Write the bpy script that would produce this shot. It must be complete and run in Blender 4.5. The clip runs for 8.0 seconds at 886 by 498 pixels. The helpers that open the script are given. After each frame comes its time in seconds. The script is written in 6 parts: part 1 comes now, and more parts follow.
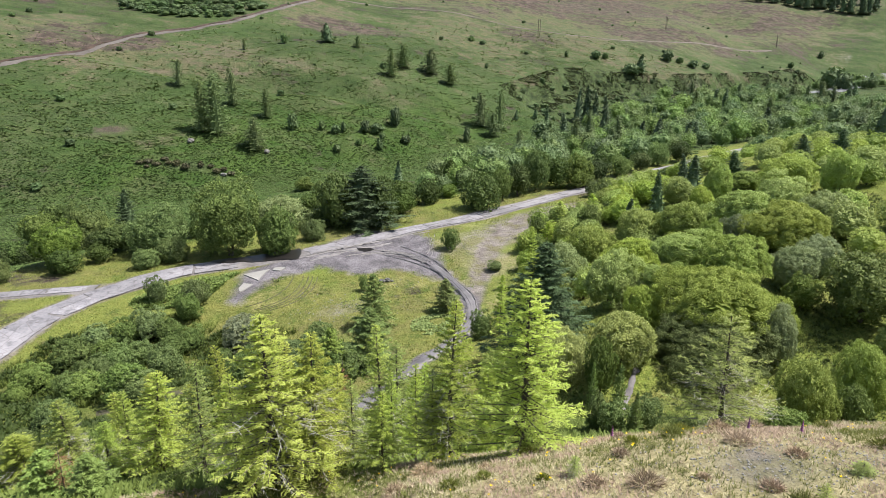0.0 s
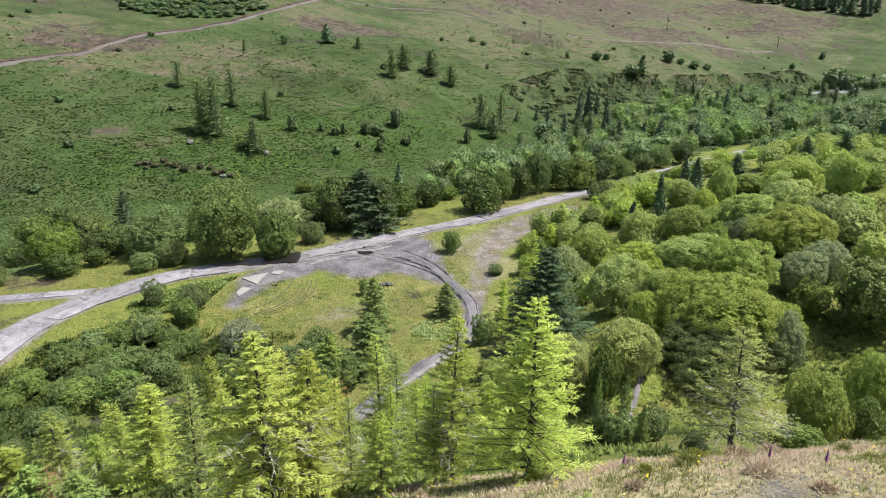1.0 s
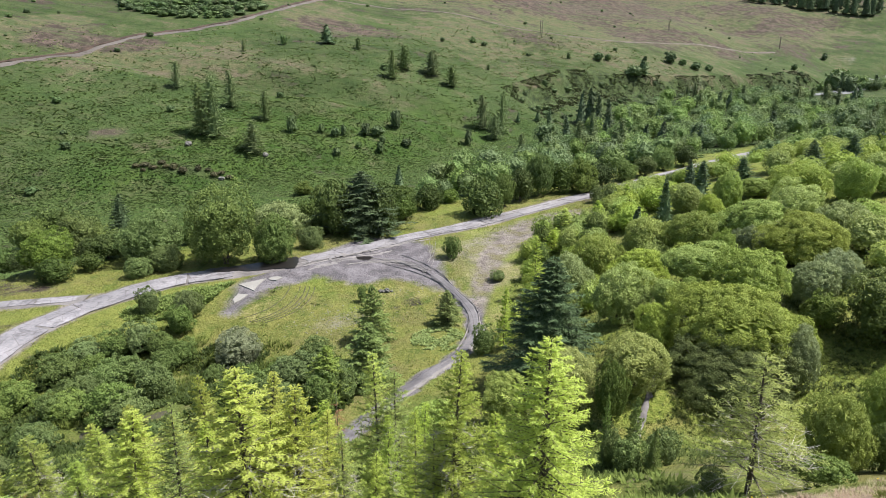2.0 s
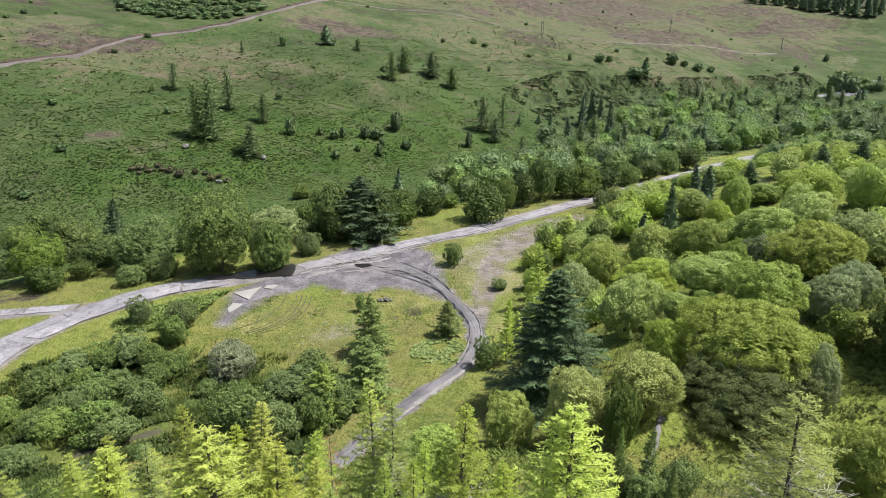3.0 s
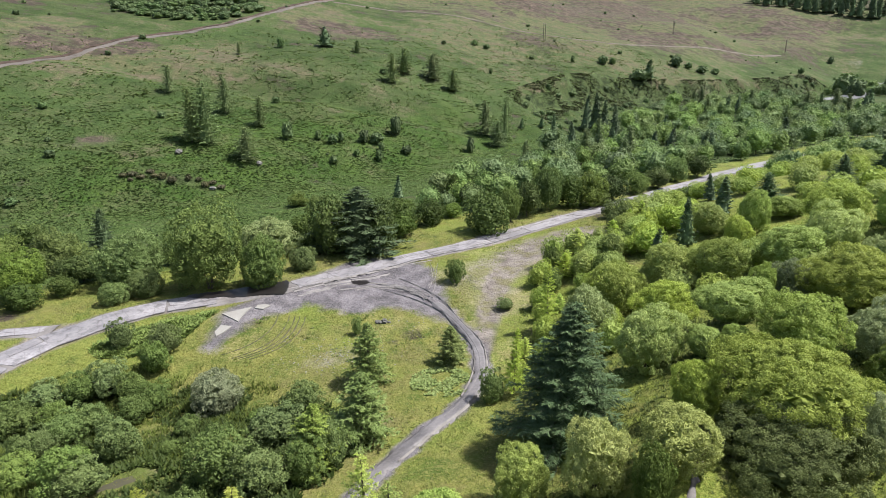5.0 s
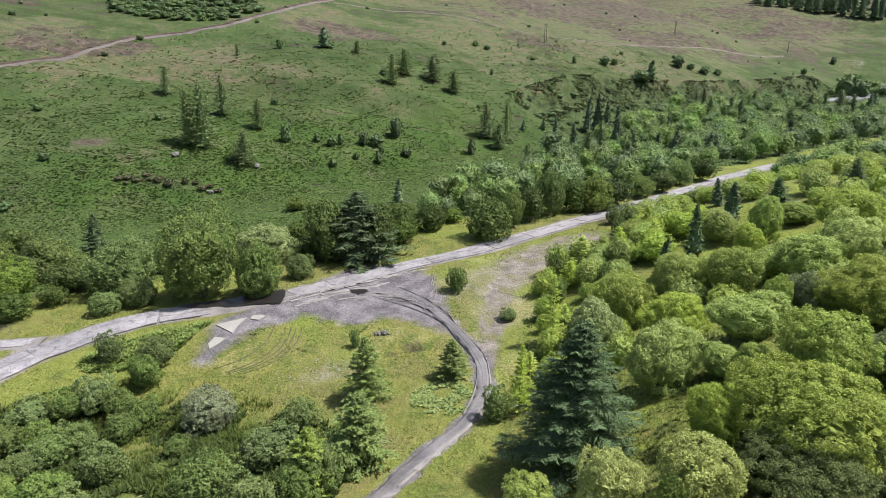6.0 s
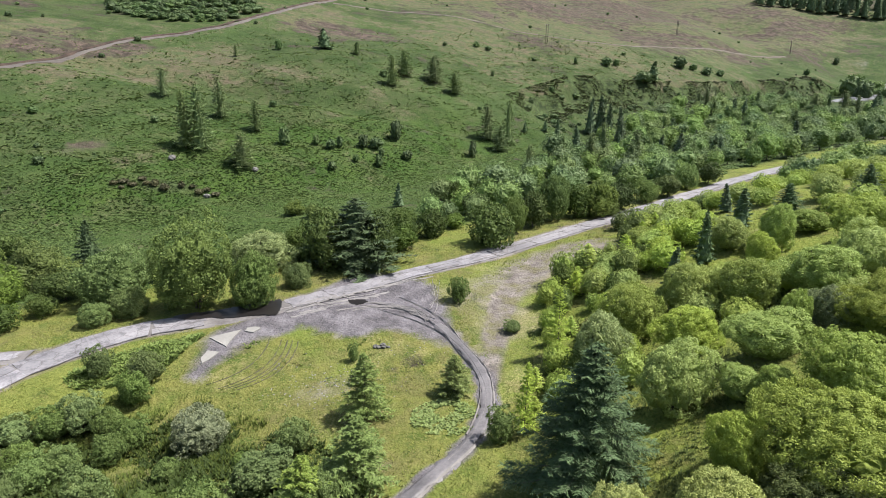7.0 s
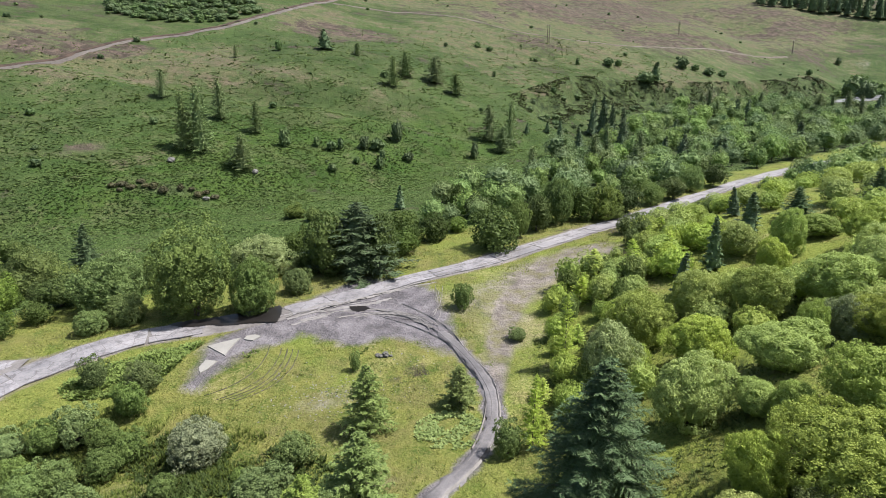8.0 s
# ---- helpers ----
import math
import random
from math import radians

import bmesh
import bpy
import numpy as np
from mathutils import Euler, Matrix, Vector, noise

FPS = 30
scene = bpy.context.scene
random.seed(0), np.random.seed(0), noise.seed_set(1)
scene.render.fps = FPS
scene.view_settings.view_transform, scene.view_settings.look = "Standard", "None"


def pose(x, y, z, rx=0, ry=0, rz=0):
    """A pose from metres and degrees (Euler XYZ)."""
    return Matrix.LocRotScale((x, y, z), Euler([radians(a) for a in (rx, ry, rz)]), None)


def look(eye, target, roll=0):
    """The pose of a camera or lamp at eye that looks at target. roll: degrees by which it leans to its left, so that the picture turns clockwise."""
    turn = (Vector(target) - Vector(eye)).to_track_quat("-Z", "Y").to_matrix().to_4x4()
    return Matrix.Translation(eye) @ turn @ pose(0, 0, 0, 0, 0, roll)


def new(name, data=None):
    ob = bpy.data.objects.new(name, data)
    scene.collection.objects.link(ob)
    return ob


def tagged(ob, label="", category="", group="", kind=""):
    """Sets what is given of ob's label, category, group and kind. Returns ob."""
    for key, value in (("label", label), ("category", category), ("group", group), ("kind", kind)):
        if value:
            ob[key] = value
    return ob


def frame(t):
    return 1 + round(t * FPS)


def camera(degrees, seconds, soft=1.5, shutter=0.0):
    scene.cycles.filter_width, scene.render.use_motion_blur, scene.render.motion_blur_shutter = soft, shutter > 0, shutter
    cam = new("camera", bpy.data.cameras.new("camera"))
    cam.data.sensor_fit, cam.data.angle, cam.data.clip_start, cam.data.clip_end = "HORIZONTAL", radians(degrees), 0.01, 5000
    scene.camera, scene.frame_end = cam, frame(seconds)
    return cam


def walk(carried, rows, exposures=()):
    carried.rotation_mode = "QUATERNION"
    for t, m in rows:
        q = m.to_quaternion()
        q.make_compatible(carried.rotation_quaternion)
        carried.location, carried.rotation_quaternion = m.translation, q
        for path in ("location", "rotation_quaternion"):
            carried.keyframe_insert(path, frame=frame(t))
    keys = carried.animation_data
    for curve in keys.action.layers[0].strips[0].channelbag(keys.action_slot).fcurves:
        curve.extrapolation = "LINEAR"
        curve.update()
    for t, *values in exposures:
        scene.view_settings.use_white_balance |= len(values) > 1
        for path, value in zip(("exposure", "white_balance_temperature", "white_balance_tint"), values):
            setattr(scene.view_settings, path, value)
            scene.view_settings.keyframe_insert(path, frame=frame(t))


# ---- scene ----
cam = camera(72, 8.0, soft=0.9)
PATH = [
    (0, (0.00, 0.00, 35.32), (0.09, 96.08, 7.61), -0.07),
    (0.5, (-0.04, 0.51, 35.37), (0.04, 96.61, 7.71), -0.06),
    (1, (-0.06, 1.33, 35.50), (-0.03, 97.44, 7.87), -0.04),
    (1.5, (-0.05, 2.31, 35.69), (-0.06, 98.42, 8.05), -0.01),
    (1.7, (-0.07, 2.87, 35.76), (-0.09, 98.97, 8.14), 0.00),
    (2.8, (-0.14, 6.28, 36.22), (-0.20, 102.41, 8.70), 0.04),
    (3, (-0.17, 6.96, 36.31), (-0.23, 103.10, 8.81), 0.05),
    (3.5, (-0.27, 8.80, 36.54), (-0.33, 104.96, 9.09), 0.08),
    (4, (-0.37, 10.70, 36.77), (-0.42, 106.87, 9.35), 0.10),
    (4.5, (-0.46, 12.36, 37.00), (-0.52, 108.53, 9.58), 0.13),
    (4.7, (-0.49, 13.06, 37.12), (-0.54, 109.23, 9.71), 0.13),
    (6, (-0.70, 17.69, 37.71), (-0.80, 113.87, 10.36), 0.12),
    (6.5, (-0.77, 19.52, 37.94), (-0.91, 115.72, 10.62), 0.10),
    (7, (-0.88, 21.41, 38.20), (-1.05, 117.61, 10.91), 0.09),
    (7.5, (-1.11, 22.91, 38.43), (-1.25, 119.12, 11.18), 0.08),
    (8, (-1.40, 23.75, 38.50), (-1.63, 119.96, 11.24), 0.04),
]
walk(cam, [(t, look(eye, target, roll)) for t, eye, target, roll in PATH])

# ---- light ----
SUN_UP, SUN_ROUND = radians(60), radians(90)
world = bpy.data.worlds.new("sky")
scene.world = world
world.use_nodes = True
sky = world.node_tree.nodes.new("ShaderNodeTexSky")
sky.sky_type, sky.sun_disc = "NISHITA", False
sky.sun_elevation, sky.sun_rotation = SUN_UP, SUN_ROUND
sky.dust_density, sky.air_density = 3.0, 1.2
world.node_tree.links.new(sky.outputs[0], world.node_tree.nodes["Background"].inputs[0])
world.node_tree.nodes["Background"].inputs[1].default_value = 0.088
sun = new("sun", bpy.data.lights.new("sun", "SUN"))
sun.data.energy, sun.data.angle, sun.data.color = 5.0, radians(3), (1.0, 0.955, 0.90)
way_to_sun = Vector((math.sin(SUN_ROUND) * math.cos(SUN_UP), math.cos(SUN_ROUND) * math.cos(SUN_UP), math.sin(SUN_UP)))
sun.matrix_world = look(way_to_sun * 300, (0, 0, 0))
scene.view_settings.exposure = 1.2


# ---- materials ----
class Nodes:
    """A short way to write node materials."""

    def __init__(self, name):
        self.mat = bpy.data.materials.new(name)
        self.mat.use_nodes = True
        self.tree = self.mat.node_tree
        self.bsdf = self.tree.nodes["Principled BSDF"]
        self.out = self.tree.nodes["Material Output"]

    def add(self, kind, **given):
        node = self.tree.nodes.new("ShaderNode" + kind)
        for key, value in given.items():
            if key.startswith("in_"):
                self.put(node.inputs[int(key[3:])], value)
            elif key == "op":
                node.operation = value
        return node

    def put(self, socket, value):
        if isinstance(value, bpy.types.NodeSocket):
            self.tree.links.new(value, socket)
        elif isinstance(value, tuple) and len(value) == 3 and socket.type == "RGBA":
            socket.default_value = (*value, 1)
        else:
            socket.default_value = value

    def noise(self, scale, detail=4.0, rough=0.6, vector=None):
        node = self.add("TexNoise")
        self.put(node.inputs["Scale"], scale), self.put(node.inputs["Detail"], detail), self.put(node.inputs["Roughness"], rough)
        self.put(node.inputs["Vector"], vector or self.place())
        return node.outputs["Fac"]

    def place(self):
        return self.add("NewGeometry").outputs["Position"]

    def ramp(self, fac, low, high):
        node = self.add("MapRange")
        self.put(node.inputs["Value"], fac), self.put(node.inputs["From Min"], low), self.put(node.inputs["From Max"], high)
        return node.outputs["Result"]

    def mix(self, fac, a, b):
        node = self.add("Mix")
        node.data_type = "RGBA"
        self.put(node.inputs["Factor"], fac), self.put(node.inputs[6], a), self.put(node.inputs[7], b)
        return node.outputs[2]

    def math(self, op, a, b):
        node = self.add("Math", op=op, in_0=a, in_1=b)
        return node.outputs[0]

    def attribute(self, name):
        node = self.add("Attribute")
        node.attribute_name = name
        return node.outputs["Fac"]

    def bump(self, fac, strength, distance):
        node = self.add("Bump")
        self.put(node.inputs["Height"], fac), self.put(node.inputs["Strength"], strength), self.put(node.inputs["Distance"], distance)
        self.put(self.bsdf.inputs["Normal"], node.outputs[0])

    def done(self, colour, rough=0.9, gloss=0.2):
        self.put(self.bsdf.inputs["Base Color"], colour), self.put(self.bsdf.inputs["Roughness"], rough)
        self.put(self.bsdf.inputs["Specular IOR Level"], gloss)
        return self.mat


def leaf_material(name, dark, light, through_leaf=0.32, rough=0.55, fine_scale=4.5):
    n = Nodes(name)
    each = n.add("NewGeometry").outputs["Random Per Island"]
    tree = n.add("ObjectInfo").outputs["Random"]
    patch, fine = n.noise(0.6, 3.0), n.noise(fine_scale, 4.0, 0.75)
    fac = n.math("ADD", n.math("MULTIPLY", each, 0.22), n.math("ADD", n.math("MULTIPLY", n.ramp(patch, 0.3, 0.7), 0.45), n.math("MULTIPLY", n.ramp(fine, 0.32, 0.68), 0.30)))
    colour = n.mix(fac, dark, light)
    shade = n.add("HueSaturation")
    n.put(shade.inputs["Hue"], n.math("ADD", 0.491, n.math("MULTIPLY", tree, 0.018)))
    n.put(shade.inputs["Saturation"], n.math("ADD", 0.88, n.math("MULTIPLY", n.math("FRACT", n.math("MULTIPLY", tree, 3.7), 0.0), 0.2)))
    n.put(shade.inputs["Value"], n.math("ADD", 0.82, n.math("MULTIPLY", n.math("FRACT", n.math("MULTIPLY", tree, 7.3), 0.0), 0.38)))
    n.put(shade.inputs["Color"], colour)
    colour = shade.outputs[0]
    n.bump(fine, 0.5, 0.10)
    n.done(colour, rough, 0.12)
    clear = n.add("BsdfTranslucent", in_0=colour)
    both = n.add("MixShader", in_0=through_leaf, in_1=n.bsdf.outputs[0], in_2=clear.outputs[0])
    n.tree.links.new(both.outputs[0], n.out.inputs[0])
    return n.mat


def grain_material(name, a, b, scale=6.0, rough=0.9, bump=0.3, size=0.05, gloss=0.2, vary=0.0):
    """Two colours mixed by coarse and fine noise, with relief."""
    n = Nodes(name)
    coarse, fine = n.noise(scale * 0.12, 3.0), n.noise(scale, 6.0, 0.7)
    colour = n.mix(n.ramp(n.math("ADD", n.math("MULTIPLY", coarse, 0.6), n.math("MULTIPLY", fine, 0.4)), 0.35, 0.65), a, b)
    if vary:
        shade = n.add("HueSaturation")
        n.put(shade.inputs["Value"], n.math("ADD", 1 - vary / 2, n.math("MULTIPLY", n.add("ObjectInfo").outputs["Random"], vary)))
        n.put(shade.inputs["Color"], colour)
        colour = shade.outputs[0]
    n.bump(fine, bump, size)
    return n.done(colour, rough, gloss)


def concrete_material():
    """Old road concrete: pale worn faces, dark damp stains, cracks."""
    n = Nodes("old_concrete")
    coarse, fine, stain = n.noise(0.3, 3.0), n.noise(2.4, 6.0, 0.7), n.noise(0.55, 6.0, 0.7)
    colour = n.mix(n.ramp(n.math("ADD", n.math("MULTIPLY", coarse, 0.5), n.math("MULTIPLY", fine, 0.5)), 0.36, 0.64), (0.104, 0.101, 0.111), (0.205, 0.199, 0.213))
    colour = n.mix(n.math("MULTIPLY", n.ramp(stain, 0.54, 0.62), 0.65), colour, (0.058, 0.056, 0.062))
    crack = n.add("TexVoronoi")
    crack.feature = "DISTANCE_TO_EDGE"
    crack.inputs["Scale"].default_value = 0.42
    n.put(crack.inputs["Vector"], n.place())
    colour = n.mix(n.math("MULTIPLY", n.ramp(crack.outputs["Distance"], 0.03, 0.008), 0.5), colour, (0.050, 0.038, 0.036))
    shade = n.add("HueSaturation")
    n.put(shade.inputs["Value"], n.math("ADD", 0.84, n.math("MULTIPLY", n.add("ObjectInfo").outputs["Random"], 0.3)))
    n.put(shade.inputs["Color"], colour)
    n.bump(fine, 0.3, 0.02)
    return n.done(shade.outputs[0], n.math("ADD", 0.45, n.math("MULTIPLY", coarse, 0.5)), 0.4)


M_WILLOW = leaf_material("willow_leaves", (0.057, 0.092, 0.020), (0.157, 0.202, 0.055))
# Base darker than the slope willows: cloud shade put into the leaf colour.
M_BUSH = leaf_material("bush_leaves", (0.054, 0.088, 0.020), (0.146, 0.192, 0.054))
M_FINE = leaf_material("fresh_bush_leaves", (0.070, 0.112, 0.033), (0.180, 0.237, 0.075), 0.36)
M_WILLOW_GREY = leaf_material("grey_willow_leaves", (0.112, 0.134, 0.078), (0.216, 0.238, 0.148), 0.3)
# Lighter base: sunlight on the slope willows put into the leaf colour.
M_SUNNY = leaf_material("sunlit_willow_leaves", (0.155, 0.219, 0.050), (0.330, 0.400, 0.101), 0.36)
M_GOLDEN = leaf_material("yellow_olive_willow_leaves", (0.126, 0.164, 0.040), (0.278, 0.316, 0.084), 0.34)
M_COOL = leaf_material("silvery_willow_leaves", (0.119, 0.159, 0.063), (0.302, 0.353, 0.164), 0.36)
M_OLIVE = leaf_material("olive_willow_leaves", (0.193, 0.242, 0.070), (0.369, 0.417, 0.139))
M_BIRCH = leaf_material("birch_leaves", (0.055, 0.092, 0.021), (0.150, 0.200, 0.051))
M_WOOD = leaf_material("woodland_leaves", (0.090, 0.147, 0.045), (0.225, 0.307, 0.103), 0.35)
M_VERGE = leaf_material("verge_leaves", (0.029, 0.053, 0.012), (0.087, 0.123, 0.033))
M_HILLBUSH = leaf_material("hill_bush_leaves", (0.041, 0.074, 0.029), (0.118, 0.166, 0.067), 0.3)
M_DARKLEAF = leaf_material("alder_leaves", (0.072, 0.122, 0.048), (0.182, 0.250, 0.103))
M_LARCH = leaf_material("larch_needles", (0.286, 0.372, 0.061), (0.653, 0.727, 0.183), 0.62)
M_LARCH_MID = leaf_material("larch_needles_green", (0.270, 0.324, 0.056), (0.594, 0.648, 0.167), 0.62)
M_LARCH_COOL = leaf_material("larch_needles_cool", (0.225, 0.315, 0.066), (0.500, 0.585, 0.156), 0.58)
M_FIR = leaf_material("young_fir_needles", (0.112, 0.172, 0.040), (0.256, 0.336, 0.088), 0.35)
M_SPRUCE = leaf_material("spruce_needles", (0.027, 0.054, 0.022), (0.111, 0.165, 0.070), 0.12)
M_FARCON = leaf_material("valley_conifer_needles", (0.046, 0.081, 0.039), (0.129, 0.178, 0.090), 0.15)
M_PINE = leaf_material("pine_needles", (0.065, 0.103, 0.037), (0.168, 0.215, 0.085), 0.15)
M_BRACKEN = leaf_material("bracken_fronds", (0.038, 0.072, 0.016), (0.090, 0.137, 0.035), 0.3, 0.7)
M_TUSSOCK = leaf_material("bracken_tussock_leaves", (0.060, 0.102, 0.026), (0.141, 0.192, 0.061), 0.3, 0.7)
# Near black: shade in the gaps between bushes is put into these leaves.
M_UNDER_SHADE = leaf_material("undergrowth_gap_shade", (0.014, 0.026, 0.007), (0.054, 0.076, 0.020), 0.3, 0.6)
M_BRAMBLE = leaf_material("bramble_leaves", (0.068, 0.103, 0.023), (0.161, 0.204, 0.054), 0.3, 0.6)
M_GRASS = leaf_material("grass_blades", (0.079, 0.097, 0.019), (0.192, 0.202, 0.048), 0.3, 0.7)
M_RUSH = leaf_material("rush_blades", (0.042, 0.064, 0.015), (0.108, 0.134, 0.040), 0.3, 0.7)
M_STRAW = leaf_material("dry_grass_blades", (0.330, 0.296, 0.160), (0.600, 0.555, 0.350), 0.25, 0.7)
M_HEATHER = leaf_material("heather_sprigs", (0.178, 0.126, 0.084), (0.405, 0.325, 0.228), 0.15, 0.8)
M_BUTTERBUR = leaf_material("butterbur_leaves", (0.105, 0.150, 0.045), (0.225, 0.270, 0.110), 0.25)
M_FLOWER = leaf_material("yellow_petals", (0.440, 0.336, 0.016), (0.600, 0.480, 0.040), 0.2)
M_FOXGLOVE = leaf_material("foxglove_petals", (0.140, 0.049, 0.119), (0.224, 0.091, 0.189), 0.2)
M_BARK = grain_material("bark", (0.044, 0.036, 0.030), (0.120, 0.104, 0.088), 18, 0.95, 0.6, 0.03)
M_REDDEAD = grain_material("rusty_dead_needles", (0.144, 0.068, 0.036), (0.264, 0.152, 0.088), 12, 0.95, 0.3, 0.02)
M_DEADWOOD = grain_material("dead_twigs", (0.240, 0.228, 0.200), (0.420, 0.402, 0.366), 12, 0.95, 0.3, 0.02)
M_CONCRETE = concrete_material()
M_PALE = grain_material("pale_concrete", (0.138, 0.135, 0.127), (0.188, 0.184, 0.174), 2.5, 0.8, 0.2, 0.02, 0.3, 0.15)
M_ROADBED = grain_material("broken_tarmac", (0.064, 0.059, 0.059), (0.150, 0.141, 0.141), 2.2, 0.8, 0.5, 0.05, 0.3)
M_MUD = grain_material("wet_mud_track", (0.047, 0.044, 0.047), (0.127, 0.120, 0.125), 2.4, 0.55, 0.6, 0.08, 0.4)
# Pale for worn concrete; wet sheen of the ruts is put in too.
M_RUT = grain_material("pale_wear_and_rut_sheen", (0.098, 0.092, 0.092), (0.182, 0.173, 0.170), 3.0, 0.7, 0.3, 0.03, 0.3)
M_RUTDARK = grain_material("dark_wheel_ruts", (0.026, 0.026, 0.014), (0.052, 0.048, 0.028), 3.0, 0.8, 0.3, 0.03, 0.3)
M_PATH = grain_material("hill_track_gravel", (0.054, 0.048, 0.043), (0.102, 0.092, 0.086), 0.8, 0.95, 0.4, 0.1)
M_STONE = grain_material("grey_stone", (0.128, 0.126, 0.128), (0.240, 0.238, 0.240), 3, 0.85, 0.5, 0.05)
M_HILLPATH = grain_material("brown_hill_path", (0.060, 0.051, 0.044), (0.114, 0.100, 0.089), 0.8, 0.95, 0.4, 0.1)
M_EARTH = grain_material("dark_earth_bank", (0.020, 0.015, 0.012), (0.060, 0.042, 0.033), 1.5, 0.95, 0.6, 0.15)
M_BOULDER = grain_material("weathered_boulder", (0.060, 0.060, 0.058), (0.130, 0.128, 0.124), 2.5, 0.9, 0.6, 0.08)
M_RIVER = grain_material("grey_river_gravel", (0.090, 0.095, 0.102), (0.150, 0.156, 0.165), 0.4, 0.8, 0.4, 0.1)
M_SCRUB = leaf_material("dark_heath_shrub", (0.039, 0.047, 0.023), (0.120, 0.109, 0.062), 0.15)
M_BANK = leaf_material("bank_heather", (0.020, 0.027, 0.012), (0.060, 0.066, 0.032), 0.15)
M_WATER = grain_material("black_standing_water", (0.010, 0.009, 0.009), (0.018, 0.016, 0.016), 1.5, 0.3, 0.05, 0.01, 0.12)
M_POLE = grain_material("weathered_pole", (0.068, 0.056, 0.044), (0.136, 0.120, 0.104), 6, 0.9)


def ground_material():
    n = Nodes("valley_ground")
    small, mid, large, vast = n.noise(2.6, 5.0, 0.7), n.noise(0.35, 4.0), n.noise(0.05, 5.0, 0.65), n.noise(0.014, 5.0, 0.65)
    tiny, frond, clump = n.noise(9.0, 4.0, 0.7), n.noise(0.95, 3.0, 0.7), n.noise(0.17, 4.0, 0.65)
    turned = n.add("Mapping")
    n.put(turned.inputs["Vector"], n.place())
    turned.inputs["Rotation"].default_value = (0, 0, -0.56)
    turned.inputs["Scale"].default_value = (0.3, 1.0, 1.0)
    streak = n.noise(0.11, 6.0, 0.7, turned.outputs[0])
    grass = n.mix(n.ramp(mid, 0.35, 0.65), (0.050, 0.073, 0.015), (0.120, 0.122, 0.034))
    grass = n.mix(n.math("MULTIPLY", n.ramp(small, 0.48, 0.66), 0.75), grass, (0.160, 0.152, 0.056))
    grass = n.mix(n.math("MULTIPLY", n.ramp(clump, 0.5, 0.62), 0.55), grass, (0.112, 0.100, 0.043))
    grass = n.mix(n.math("MULTIPLY", n.ramp(large, 0.52, 0.62), 0.6), grass, (0.105, 0.140, 0.027))
    # Low lumps darken fern, heath and dry: shade of hollows put into colour.
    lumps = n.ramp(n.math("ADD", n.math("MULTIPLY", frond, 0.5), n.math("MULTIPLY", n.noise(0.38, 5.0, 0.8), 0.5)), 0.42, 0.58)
    # Fern base kept dark: cloud shade over the hill goes into its colour.
    fern_high = n.mix(n.ramp(large, 0.44, 0.6), (0.020, 0.036, 0.010), (0.046, 0.057, 0.025))
    fern_high = n.mix(n.math("MULTIPLY", n.ramp(vast, 0.46, 0.58), 0.6), fern_high, (0.047, 0.075, 0.024))
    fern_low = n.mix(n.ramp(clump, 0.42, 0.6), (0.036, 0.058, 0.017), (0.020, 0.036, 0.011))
    fern_high = n.mix(n.attribute("lush"), fern_high, n.mix(n.ramp(large, 0.44, 0.6), (0.027, 0.058, 0.009), (0.043, 0.074, 0.014)))
    lime = n.mix(n.ramp(small, 0.4, 0.62), (0.084, 0.116, 0.019), (0.154, 0.178, 0.039))
    grass = n.mix(n.math("MULTIPLY", n.attribute("lime"), n.ramp(clump, 0.4, 0.56)), grass, lime)
    fern_high = n.mix(n.math("MULTIPLY", n.ramp(streak, 0.5, 0.58), 0.55), fern_high, (0.070, 0.074, 0.036))
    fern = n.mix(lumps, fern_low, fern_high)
    heath = n.mix(n.ramp(clump, 0.44, 0.56), (0.042, 0.034, 0.027), (0.090, 0.069, 0.057))
    heath = n.mix(n.math("MULTIPLY", n.ramp(streak, 0.5, 0.6), 0.8), heath, (0.060, 0.076, 0.034))
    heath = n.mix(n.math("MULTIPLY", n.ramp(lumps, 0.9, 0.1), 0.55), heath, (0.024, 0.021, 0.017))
    straw = n.mix(n.ramp(small, 0.35, 0.65), (0.162, 0.145, 0.070), (0.281, 0.250, 0.145))
    dry = n.mix(n.ramp(clump, 0.44, 0.58), (0.050, 0.070, 0.029), (0.088, 0.086, 0.047))
    dry = n.mix(n.math("MULTIPLY", n.ramp(streak, 0.5, 0.58), 0.6), dry, (0.098, 0.074, 0.060))
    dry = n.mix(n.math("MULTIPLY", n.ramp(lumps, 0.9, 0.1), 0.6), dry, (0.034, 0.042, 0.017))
    bare = n.mix(n.ramp(mid, 0.35, 0.65), (0.097, 0.086, 0.079), (0.194, 0.173, 0.160))
    bare = n.mix(n.math("MULTIPLY", n.ramp(small, 0.5, 0.7), 0.5), bare, (0.060, 0.052, 0.054))
    bare = n.mix(n.math("MULTIPLY", n.ramp(clump, 0.44, 0.58), 0.8), bare, (0.112, 0.108, 0.050))
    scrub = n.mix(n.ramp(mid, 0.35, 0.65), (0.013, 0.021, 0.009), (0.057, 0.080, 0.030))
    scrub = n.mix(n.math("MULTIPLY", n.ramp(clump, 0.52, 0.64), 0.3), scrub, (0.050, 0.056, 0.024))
    mud = n.mix(n.ramp(mid, 0.35, 0.65), (0.064, 0.060, 0.067), (0.140, 0.132, 0.144))
    mud = n.mix(n.math("MULTIPLY", n.ramp(small, 0.5, 0.68), 0.6), mud, (0.166, 0.153, 0.159))
    mud = n.mix(n.math("MULTIPLY", n.ramp(clump, 0.52, 0.64), 0.6), mud, (0.060, 0.056, 0.060))
    colour = grass
